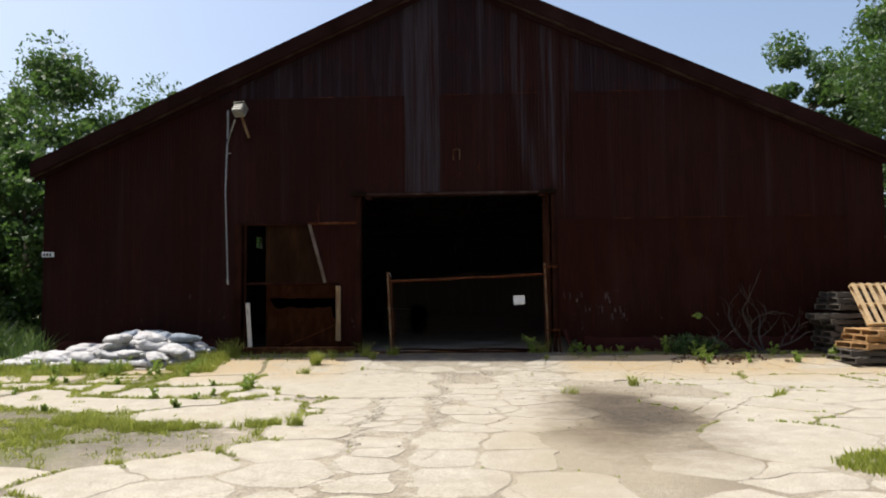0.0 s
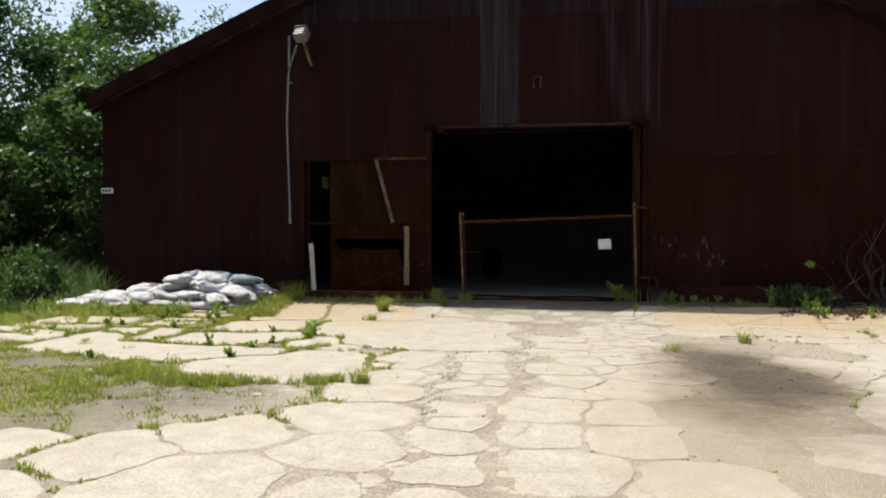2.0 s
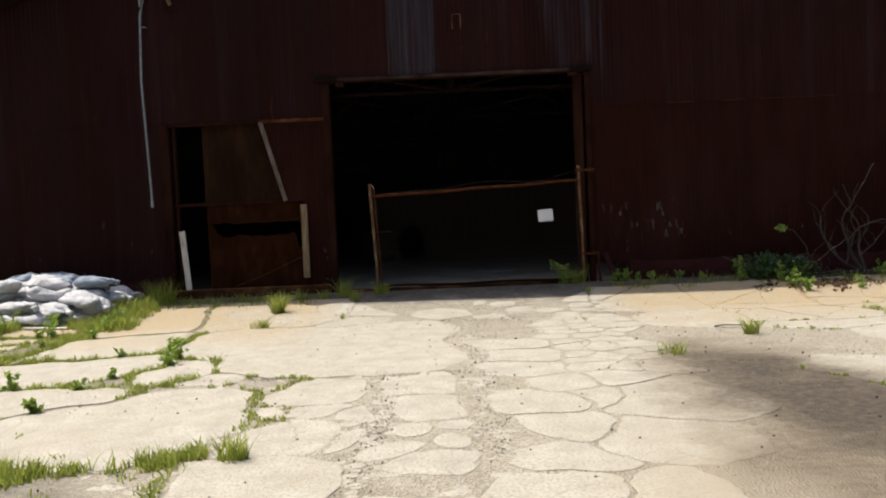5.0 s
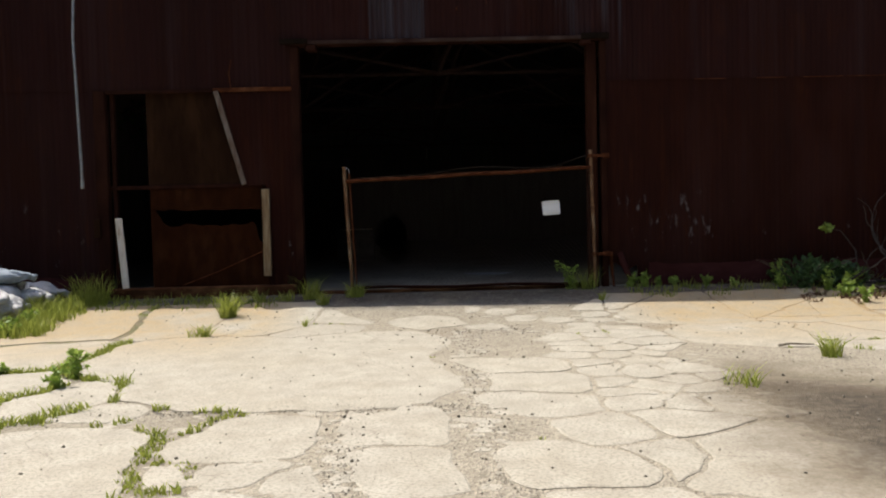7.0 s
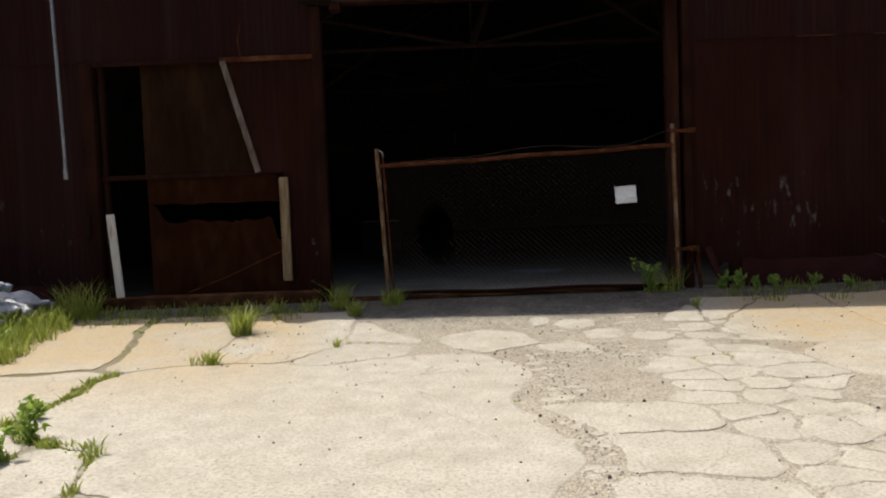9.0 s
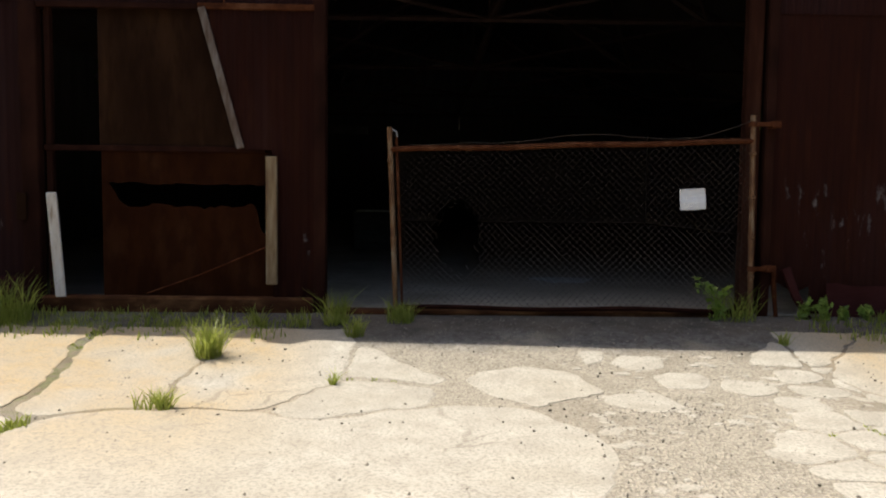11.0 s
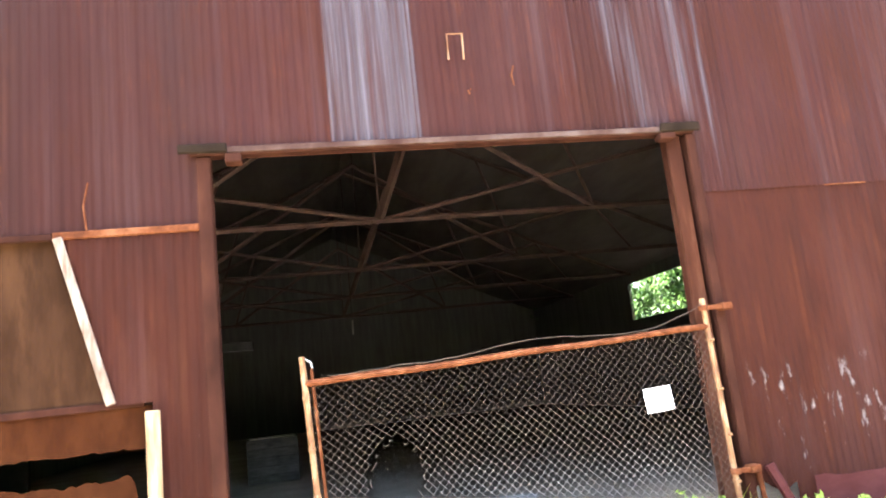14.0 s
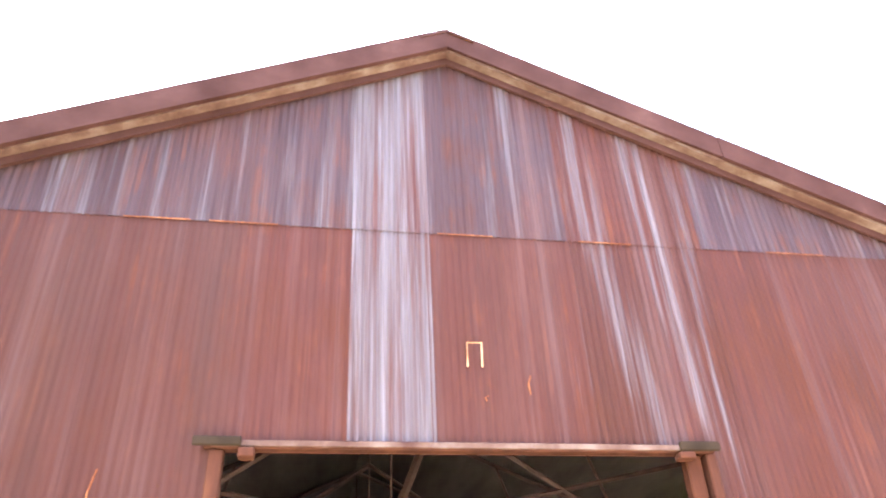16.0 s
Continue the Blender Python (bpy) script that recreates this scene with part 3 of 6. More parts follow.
# side and back walls with their openings
def wall_with_holes(name, axis, at, lo, hi, top, holes, thick=0.08):
    """A wall along one axis, from strips left between rectangular holes (a0, a1, z0, z1)."""
    bm = bmesh.new()
    marks = sorted({lo, hi, *[h[0] for h in holes], *[h[1] for h in holes]} | ({RIDGE_X} if axis == "x" else set()))
    for a, b in zip(marks, marks[1:]):
        spans, z = [], 0.0
        for h in sorted([h for h in holes if h[0] <= a and h[1] >= b], key=lambda h: h[2]):
            spans.append((z, h[2]))
            z = h[3]
        spans.append((z, None))
        for z0, z1 in spans:
            t0, t1 = (z1, z1) if z1 is not None else (top(a), top(b))
            if axis == "x":
                pts = [(a, at, z0), (b, at, z0), (b, at, t1), (a, at, t0)]
                off = Vector((0, thick, 0))
            else:
                pts = [(at, a, z0), (at, b, z0), (at, b, t1), (at, a, t0)]
                off = Vector((thick, 0, 0))
            v = [bm.verts.new(p) for p in pts] + [bm.verts.new(Vector(p) + off) for p in pts]
            for f in ((0, 1, 2, 3), (7, 6, 5, 4), (0, 4, 5, 1), (1, 5, 6, 2), (2, 6, 7, 3), (3, 7, 4, 0)):
                bm.faces.new([v[k] for k in f])
    bmesh.ops.recalc_face_normals(bm, faces=bm.faces)
    return tagged(mesh_ob(name, bm, M["inner_wall"]), "dark sheet-iron wall of the shed", "wall", kind="structure")


wall_east = wall_with_holes("wall_east", "y", EAST - 0.09, 0.03, BACK, lambda a: roof_z(EAST) + 0.17, [(14.3, 18.35, 3.25, 4.55)])
wall_west = wall_with_holes("wall_west", "y", WEST + 0.01, 0.03, BACK, lambda a: roof_z(WEST) + 0.17, [(17.1, 18.1, 3.9, 4.45)])
wall_back = wall_with_holes("wall_back", "x", BACK, WEST, EAST, lambda x: roof_z(x) + 0.15, [])

# trusses
for y in (7.0, 12.5, 18.0, 24.0):
    t = thing("roof_truss", (RIDGE_X, y, 4.9), "red-oxide steel roof truss with thin angle webs", "truss", "roof trusses", "structure")
    m0 = Matrix.Translation((-RIDGE_X, -y, -4.9))

    def bar(name, a, b, r=0.045):
        a, b = Vector((a[0], 0, a[1] - 4.9)), Vector((b[0], 0, b[1] - 4.9))
        a.x, b.x = a.x - RIDGE_X, b.x - RIDGE_X
        part(name, tubed([a, b], r, sides=4), M["truss"], t)

    bar("bottom_chord", (WEST + 0.1, 4.9), (EAST - 0.1, 4.9), 0.055)
    bar("top_chord", (WEST + 0.1, 4.86), (RIDGE_X, RIDGE_Z - 0.1), 0.06)
    bar("top_chord", (EAST - 0.1, 4.86), (RIDGE_X, RIDGE_Z - 0.1), 0.06)
    bar("king_rod", (RIDGE_X, 4.9), (RIDGE_X, RIDGE_Z - 0.1), 0.02)
    bar("strut", (RIDGE_X, 4.9), (RIDGE_X + 1.5, roof_z(RIDGE_X + 1.5) - 0.1), 0.07)
    for s in (-1, 1):
        bar("tie", (RIDGE_X, 4.9), (RIDGE_X + s * 6.6, roof_z(RIDGE_X + 6.6) - 0.1), 0.045)
        bar("web", (RIDGE_X + s * 4.3, 4.9), (RIDGE_X, 7.75), 0.055)
        bar("web", (RIDGE_X + s * 4.3, 4.9), (RIDGE_X + s * 3.4, roof_z(RIDGE_X + 3.4) - 0.1), 0.035)
        bar("web", (RIDGE_X + s * 7.6, 4.9), (RIDGE_X + s * 6.6, roof_z(RIDGE_X + 6.6) - 0.1), 0.035)

# main doorway: header, brackets and jambs
doorway = thing("door_1", (0, 0, 0), "wide open shed doorway with rusted steel jambs and header", "doorway", kind="structure")
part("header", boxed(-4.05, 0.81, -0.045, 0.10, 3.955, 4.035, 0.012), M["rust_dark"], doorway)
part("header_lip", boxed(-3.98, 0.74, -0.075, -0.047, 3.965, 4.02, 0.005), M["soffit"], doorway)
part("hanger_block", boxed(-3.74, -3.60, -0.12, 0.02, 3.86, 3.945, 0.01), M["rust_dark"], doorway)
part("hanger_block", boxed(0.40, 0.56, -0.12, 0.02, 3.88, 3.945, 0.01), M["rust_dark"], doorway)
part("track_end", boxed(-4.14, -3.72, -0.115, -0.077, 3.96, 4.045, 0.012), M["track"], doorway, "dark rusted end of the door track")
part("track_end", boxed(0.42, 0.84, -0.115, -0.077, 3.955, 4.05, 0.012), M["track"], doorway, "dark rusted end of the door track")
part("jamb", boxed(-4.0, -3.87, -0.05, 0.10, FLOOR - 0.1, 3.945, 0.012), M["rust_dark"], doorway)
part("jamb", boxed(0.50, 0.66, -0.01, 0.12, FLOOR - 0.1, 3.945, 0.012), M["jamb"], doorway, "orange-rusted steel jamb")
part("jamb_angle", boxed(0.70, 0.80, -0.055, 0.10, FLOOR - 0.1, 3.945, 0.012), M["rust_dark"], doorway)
part("threshold", boxed(-3.87, 0.5, -0.12, 0.12, 0.05, FLOOR + 0.02, 0.02), M["sill"], doorway, "rust-brown worn threshold strip")
bm = bmesh.new()
tube(bm, [(0.83, -0.06, 0.72), (0.84, -0.075, 0.45), (0.86, -0.10, 0.19)], 0.028, 0.022, 6)
part("bent_foot", bm, M["rust"], doorway)
bm = bmesh.new()
tube(bm, [(0.96, -0.05, 0.70), (1.05, -0.12, 0.42), (1.16, -0.2, 0.18)], 0.05, 0.04, 6)
part("bent_foot", bm, M["kick"], doorway)

# old panel door bay beside it
bay = thing("door_2", (0, 0, 0), "patched sheet-iron side door with torn panels, standing ajar", "door", kind="structure")
part("post", boxed(-6.98, -6.80, -0.06, 0.08, 0.12, 3.34, 0.012), M["rust_dark"], bay)
part("inner_post", boxed(-6.76, -6.70, 0.02, 0.10, 0.2, 3.30, 0.008), M["rust_dark"], bay)
part("header", boxed(-5.17, -3.99, -0.055, -0.02, 3.28, 3.345, 0.008), M["rust"], bay, "orange rust strip")
part("lintel", boxed(-6.8, -5.175, -0.045, -0.01, 3.28, 3.34, 0.008), M["rust_dark"], bay)
part("sill", boxed(-6.8, -4.0, -0.10, 0.08, 0.10, 0.34, 0.02), M["sill"], bay, "rust-orange worn door sill")
part("rail", boxed(-6.78, -4.5, 0.008, 0.035, 1.84, 1.90, 0.006), M["rust_dark"], bay)
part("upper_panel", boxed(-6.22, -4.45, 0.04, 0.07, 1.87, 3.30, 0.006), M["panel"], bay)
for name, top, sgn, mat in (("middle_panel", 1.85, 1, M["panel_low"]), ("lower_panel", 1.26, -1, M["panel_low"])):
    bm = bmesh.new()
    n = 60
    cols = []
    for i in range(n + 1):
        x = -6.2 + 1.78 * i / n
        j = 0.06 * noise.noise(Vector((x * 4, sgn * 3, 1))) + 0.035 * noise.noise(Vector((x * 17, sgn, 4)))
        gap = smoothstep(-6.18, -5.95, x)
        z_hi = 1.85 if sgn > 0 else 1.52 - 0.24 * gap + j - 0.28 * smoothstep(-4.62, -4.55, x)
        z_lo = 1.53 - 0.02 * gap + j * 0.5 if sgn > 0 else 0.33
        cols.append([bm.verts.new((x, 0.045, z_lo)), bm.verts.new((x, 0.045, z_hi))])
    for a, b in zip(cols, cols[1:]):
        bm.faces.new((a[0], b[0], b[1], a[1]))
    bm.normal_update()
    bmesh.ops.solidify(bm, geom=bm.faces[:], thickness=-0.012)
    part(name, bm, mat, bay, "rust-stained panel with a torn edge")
part("brace_wire", tubed([(-5.75, 0.02, 0.36), (-5.2, 0.0, 0.56), (-4.5, -0.02, 0.86)], 0.008, sides=5), M["rust"], bay, "thin rusted brace")
# the corrugated leaf with the slanted edge
part("corrugated_leaf", corrugated(-5.13, -4.0, lambda x: (3.29 - (x + 5.13) / 0.39 * 1.42) if x < -4.74 else (1.87 if x < -4.42 else 0.3), lambda x: 3.29, -0.03), M["sheet_red"], bay)
slant = math.degrees(math.atan2(0.39, 1.42))
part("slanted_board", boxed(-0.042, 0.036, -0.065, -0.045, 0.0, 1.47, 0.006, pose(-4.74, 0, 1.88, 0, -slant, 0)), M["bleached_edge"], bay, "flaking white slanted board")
part("upright_board", boxed(-4.475, -4.36, -0.125, -0.085, 0.48, 1.80, 0.01), M["yellow_wood"], bay, "bleached yellow upright board")
part("white_board", boxed(-0.055, 0.045, -0.03, 0.0, 0.0, 1.05, 0.006, pose(-6.485, -0.27, 0.36, 0, -4.0, 0)), M["white_wood"], bay, "chalk-white board leaning in the gap")
part("stub_board", boxed(-7.02, -6.92, -0.09, -0.065, 1.12, 1.40, 0.006), M["panel"], bay)


# ---- the gate ----
gate = thing("chain_link_gate", (-1.3, -0.18, 0.25), "rusty chain-link gate with a hole, closed across the doorway", "gate")
gate_inv = Matrix.Translation((1.3, 0.18, -0.25))


def gpart(name, bm, mat, label="", parent=None, smooth=False):
    bm.transform(gate_inv)
    return part(name, bm, mat, parent or gate, label, smooth)


GL0, GL1 = Vector((-3.13, -0.20, 0.24)), Vector((-3.205, -0.26, 2.10))
GR0, GR1 = Vector((0.575, -0.12, 0.22)), Vector((0.515, -0.15, 2.28))


def on_gate(u, v):
    """A place on the gate's plane: u from the left post to the right one, v from foot to head."""
    a = GL0.lerp(GL1, v * 0.88)
    b = GR0.lerp(GR1, v * 0.872)
    return a.lerp(b, u)


post_l = gpart("post", tubed([GL0, GL1], 0.027, sides=10), M["pipe_pale"], "pale rust-streaked gate post")
post_r = gpart("post", tubed([GR0, GR1], 0.027, sides=10), M["pipe_pale"], "pale rust-streaked gate post")
gpart("stile", tubed([on_gate(0.018, 0.02), on_gate(0.018, 1.07)], 0.014, sides=6), M["rust"])
gpart("top_rail", tubed([on_gate(u / 12, 1.0 + 0.004 * math.sin(u * 1.3)) for u in range(13)], 0.028, sides=10), M["rust"], "orange-rusted top rail")
gpart("bottom_rail", tubed([on_gate(u / 12, 0.02 + 0.006 * math.sin(u)) for u in range(13)], 0.024, sides=8), M["rust_dark"])
for v in (0.22, 0.45, 0.68, 0.93):
    for u, p in ((0.0, post_l), (1.0, post_r)):
        c = on_gate(u, v)
        bm = tubed([c + Vector((0, 0, -0.014)), c + Vector((0, 0, 0.014))], 0.034, sides=10)
        box(bm, c.x - 0.012, c.x + 0.012, c.y - 0.07, c.y - 0.03, c.z - 0.012, c.z + 0.012, 0.003)
        clamp = gpart("tension_band", bm, M["pipe_pale"], "", p)
for z in (2.19, 0.70):
    bm = bmesh.new()
    x = 0.515 if z > 1 else 0.56
    tube(bm, [(x, -0.15, z - 0.025), (x, -0.15, z + 0.025)], 0.046, sides=10)
    box(bm, x + 0.03, 0.70, -0.17, -0.14, z - 0.022, z + 0.022, 0.005)
    box(bm, 0.70, 0.80, -0.185, -0.06, z - 0.035, z + 0.035, 0.008)
    gpart("hinge", bm, M["rust"], "rusted hinge strap")
# bent latch fork on the free post
bm = tubed([GL1 + Vector((0.02, 0, -0.02)), GL1 + Vector((0.07, -0.01, -0.05)), GL1 + Vector((0.08, -0.01, -0.10))], 0.008, sides=6)
gpart("latch", bm, M["galv"])

# woven wire: two families of slanting wires with a torn hole
hole_c, hole_u, hole_v = Vector((0.178, 0.44)), 0.058, 0.215
gate_w, gate_h, cell = 3.7, 1.72, 0.074
bm_v, bm_f = [], []


def wire_seg(a, b, r=0.0018):
    d = (b - a).normalized()
    s = d.cross(Vector((0, 1, 0))).normalized() * r
    t = Vector((0, r, 0))
    k = len(bm_v)
    for p in (a, b):
        bm_v.extend([tuple(p + s), tuple(p - 0.5 * s + t), tuple(p - 0.5 * s - t)])
    bm_f.extend([(k, k + 1, k + 4, k + 3), (k + 1, k + 2, k + 5, k + 4), (k + 2, k, k + 3, k + 5)])


def warp(px, pz):
    """Sag and pull of the wire round the hole."""
    u, v = px / gate_w, pz / gate_h
    d = Vector(((u - hole_c.x) / hole_u, (v - hole_c.y) / hole_v))
    n = d.length
    if n < 2.6 and n > 1e-4:
        k = 0.20 * (2.6 - n) / 2.6
        u, v = u + d.x / n * k * hole_u, v + d.y / n * k * hole_v
    b = 0.006 * noise.noise(Vector((px * 3, pz * 3, 0)))
    p = on_gate(u, 0.02 + 0.98 * v)
    return p + Vector((0.004 * noise.noise(Vector((px * 5, pz * 5, 2))), b * 3, b))


def torn(px, pz):
    d = Vector(((px / gate_w - hole_c.x) / hole_u, (pz / gate_h - hole_c.y) / hole_v))
    if d.length < 0.95 + 0.22 * noise.noise(Vector((px * 9, pz * 9, 7))):
        return True
    return False


for s in (1, -1):
    k0 = -gate_h if s > 0 else 0
    k = k0
    while k < (gate_w if s > 0 else gate_w + gate_h):
        steps = int(gate_h / (cell / 2))
        last = None
        for j in range(steps + 1):
            pz = gate_h * j / steps
            px = k + s * pz if s > 0 else k - pz
            if not 0 <= px <= gate_w or torn(px, pz):
                last = None
                continue
            p = warp(px, pz) + Vector((0, 0.003 * s * (1 if j % 2 else -1), 0))
            if last is not None:
                wire_seg(last, p)
            last = p
        k += cell
wv = [tuple(Vector(p) - Vector((-1.3, -0.18, 0.25))) for p in bm_v]
weave = raw("chain_link_fabric", wv, bm_f, M["wire"], gate)
tagged(weave, "rust-bloomed diamond wire fabric, torn open", kind="stuff")
rh = random.Random(17)
for k in range(16):
    a = k / 16 * 6.283
    c0 = on_gate(hole_c.x + hole_u * 1.02 * math.cos(a), 0.02 + 0.98 * (hole_c.y + hole_v * 1.02 * math.sin(a)))
    d = Vector((rh.uniform(-0.05, 0.05), -0.02, rh.uniform(-0.05, 0.05)))
    gpart("frayed_wire", tubed([c0, c0 + d * 0.6, c0 + d + Vector((0.02 * math.sin(a), 0, 0.02))], 0.0022, sides=4), M["wire"])
# loose wire and twisted ends along the top
pts = [on_gate(u / 40, 1.025 + 0.010 * noise.noise(Vector((u * 0.4, 0, 0))) + (0.035 * math.sin((u - 14) / 15 * math.pi) if 14 < u < 29 else 0) + (0.10 * ((u - 33) / 7) ** 1.5 if u > 33 else 0)) + Vector((0, -0.02, 0)) for u in range(2, 41)]
gpart("loose_wire", tubed(pts, 0.003, sides=5), M["wire"])
rw = random.Random(9)
for i in range(44):
    c = on_gate(0.02 + i * 0.022, 1.005)
    gpart("wire_end", tubed([c, c + Vector((rw.uniform(-0.02, 0.02), -0.01, rw.uniform(0.03, 0.055)))], 0.002, 0.0015, 4), M["wire"])

paper = thing("paper_sign", (-0.105, -0.22, 1.415), "blank white paper sheet tied to the gate", "sign")
bm = bmesh.new()
for i in range(7):
    for j in range(7):
        bm.verts.new(((i / 6 - 0.5) * 0.265, -0.012 * math.sin(i / 6 * math.pi) - 0.006 * math.sin(j), (j / 6 - 0.5) * 0.215))
bm.verts.ensure_lookup_table()
for i in range(6):
    for j in range(6):
        bm.faces.new([bm.verts[k] for k in (i * 7 + j, i * 7 + 7 + j, i * 7 + 8 + j, i * 7 + j + 1)])
bm.normal_update()
bmesh.ops.solidify(bm, geom=bm.faces[:], thickness=0.002)
bm.transform(pose(0, 0, 0, 0, -3, 0))
part("sheet", bm, M["paper"], paper)
for sx in (-0.12, 0.12):
    part("tie", tubed([(sx, 0.02, 0.09), (sx, -0.02, 0.095), (sx, 0.02, 0.10)], 0.004, sides=5), M["black"], paper)

# ---- on the wall ----
flood = thing("flood_light", (-6.85, -0.05, 5.45), "grey twin floodlight on a bent bracket high on the wall", "lamp")
bm = bmesh.new()
box(bm, -0.14, 0.14, -0.11, 0.11, -0.125, 0.125, 0.02, pose(0.09, -0.30, 0.60, -35, 0, -12))
part("housing", bm, M["lamp_grey"], flood)
for dz in (-0.078, 0.0, 0.078):
    part("lens", boxed(-0.125, 0.125, -0.135, -0.112, dz - 0.028, dz + 0.028, 0.008, pose(0.09, -0.30, 0.60, -35, 0, -12)), M["lamp_glass"], flood, "dusty pale lamp lens")
part("visor", boxed(-0.15, 0.15, -0.17, 0.11, 0.127, 0.138, 0.004, pose(0.09, -0.30, 0.60, -35, 0, -12)), M["lamp_grey"], flood)
part("arm", tubed([(0.22, 0.02, 0.0), (0.19, -0.08, 0.14), (0.11, -0.24, 0.48)], 0.034, sides=8), M["pipe_pale"], flood)
part("wall_plate", boxed(0.12, 0.27, 0.015, 0.045, -0.11, 0.09, 0.008), M["rust_dark"], flood)
part("brace", tubed([(-0.28, -0.02, -0.10), (-0.05, -0.14, 0.2), (0.05, -0.22, 0.38)], 0.014, sides=6), M["rust_dark"], flood)

conduit = thing("conduit", (-7.13, -0.06, 1.87), "thin grey electric conduit hanging down the iron wall", "pipe")
pts = [(0.155, -0.44, 0), (0.14, -0.41, 0.3), (0.08, -0.33, 1.2), (0.01, -0.23, 2.2), (-0.02, -0.04, 3.4), (0.0, -0.02, 3.5), (0.10, -0.10, 3.74), (0.22, -0.18, 4.0)]
part("pipe", tubed(pts, 0.020, sides=8), M["galv"], conduit)
part("end_sleeve", tubed([(0.156, -0.442, -0.02), (0.15, -0.43, 0.10)], 0.027, sides=8), M["galv"], conduit)
part("upper_pipe", tubed([(-0.02, 0.0, 3.56), (-0.02, 0.0, 4.26)], 0.028, sides=8), M["galv"], conduit)
for z in (3.2,):
    part("strap", boxed(-0.05, 0.05, -0.02, 0.05, z - 0.012, z + 0.012, 0.004), M["galv"], conduit)

plate = thing("wall_plate", (-11.62, -0.06, 2.64), "small pale number plate at the corner of the wall", "sign")
part("plate", boxed(-0.15, 0.15, -0.01, 0.01, -0.06, 0.06, 0.004), M["paper"], plate)
for k in range(3):
    part("mark", boxed(-0.11 + k * 0.075, -0.06 + k * 0.075, -0.016, -0.0105, -0.035, 0.035, 0.0), M["black"], plate)

hook = thing("wall_staple", (-1.545, -0.05, 4.93), "rusted staple-shaped bracket above the doorway", "bracket")
part("staple", tubed([(-0.075, 0.0, -0.13), (-0.075, -0.03, 0.12), (0.075, -0.03, 0.12), (0.075, 0.0, -0.13)], 0.011, sides=6), M["pipe_pale"], hook)
for at, tall in (((-1.0, -0.045, 4.62), 0.20), ((-1.45, -0.045, 4.47), 0.05), ((-4.9, -0.045, 3.55), 0.42)):
    scrap = thing("wall_strap", at, "short rusted strap on the iron wall", "strap", "leftover straps")
    part("strap", tubed([(0, 0.0, -tall / 2), (-0.02, -0.02, 0), (0.015, 0.0, tall / 2)], 0.009, sides=5), M["rust"], scrap)


# ---- sandbags ----
def sandbag(at, rz, size, mat, seed, tilt=0.0, squash=1.0):
    """A filled woven sack: pillow shape, pinched at its tied mouth, with sags and creases."""
    bm = bmesh.new()
    bmesh.ops.create_uvsphere(bm, u_segments=48, v_segments=26, radius=1.0)
    lx, ly, lz = size
    bend, sag = 0.10 * math.sin(seed * 3.1), 0.06 * math.sin(seed * 1.7)
    for v in bm.verts:
        c = v.co.copy()
        s = lambda q, e: math.copysign(abs(q) ** e, q)  # noqa: E731
        x, y, z = s(c.x, 0.55), s(c.y, 0.6), s(c.z, 0.95)
        z *= 1 - 0.35 * abs(y) ** 3
        mouth = smoothstep(0.35, 1.0, x)
        pinch = (1 - 0.25 * smoothstep(0.6, 1.0, -x)) * (1 - 0.62 * mouth)
        x, y, z = x * lx / 2, y * ly / 2 * pinch, z * lz / 2 * pinch * squash
        p = Vector((x, y + bend * (x / lx) ** 2 * 4 * ly, z + sag * (x / lx) ** 2 * 4))
        lump = noise.noise(p * 5 + Vector((seed, 0, 0))) * 0.045 + noise.noise(p * 14 + Vector((0, seed, 0))) * 0.014
        # folds run lengthwise and gather at the tied mouth
        fold = abs(noise.noise(Vector((p.x * 3.5, p.y * 9.0, seed))))
        lump -= 0.036 * (0.5 + mouth) * max(0.0, 0.22 - fold) / 0.22
        crease = abs(noise.noise(Vector((p.x * 11.0, p.y * 4.0, seed + 9))))
        lump -= 0.014 * max(0.0, 0.18 - crease) / 0.18
        p += c.normalized() * lump
        if p.z < -lz * 0.36:
            p.z = -lz * 0.36
        v.co = p
    thing_ob = thing("sandbag", at, "white woven sandbag lying in the heap" if mat is M["bag"] else "blue-grey sandbag lying on the heap", "sandbag", "heap of sandbags")
    thing_ob.rotation_euler = (radians(tilt), radians(tilt * 0.5), radians(rz))
    part("sack", bm, mat, thing_ob, smooth=True)
    tie = bmesh.new()
    tube(tie, [(lx / 2 - 0.05, 0, 0), (lx / 2 + 0.005, 0, 0.0), (lx / 2 + 0.05, 0.01, -0.02)], 0.035, 0.055, 8)
    part("tied_mouth", tie, mat, thing_ob, smooth=True)
    return thing_ob


rb = random.Random(11)
HEAP = [(0, -11.6, -7.5, 8, 0.0), (1, -10.5, -7.4, 6, 0.12), (2, -9.6, -7.6, 4, 0.26), (3, -9.2, -8.3, 2, 0.36)]
for layer, xa, xb, n, back in HEAP:
    for r in range(3 if layer < 2 else 2):
        for i in range(n):
            if layer == 0 and r == 2 and i % 2 or layer == 2 and r == 0 and i % 3 == 1:
                continue
            x = xa + (xb - xa) * (i + 0.5 + rb.uniform(-0.36, 0.36)) / n
            y = -1.74 + back + r * 0.46 + rb.uniform(-0.13, 0.13)
            z = ground_z(x, y) + 0.07 + layer * 0.150 + rb.uniform(-0.025, 0.03)
            lean = rb.uniform(-8, 8) if layer == 0 else rb.uniform(-17, 17)
            sandbag((x, y, z), rb.uniform(-42, 42) + rb.choice((0, 180)), (rb.uniform(0.70, 0.90), rb.uniform(0.40, 0.48), rb.uniform(0.21, 0.26)), M["bag"], rb.uniform(0, 50), lean, rb.uniform(0.8, 1.1))
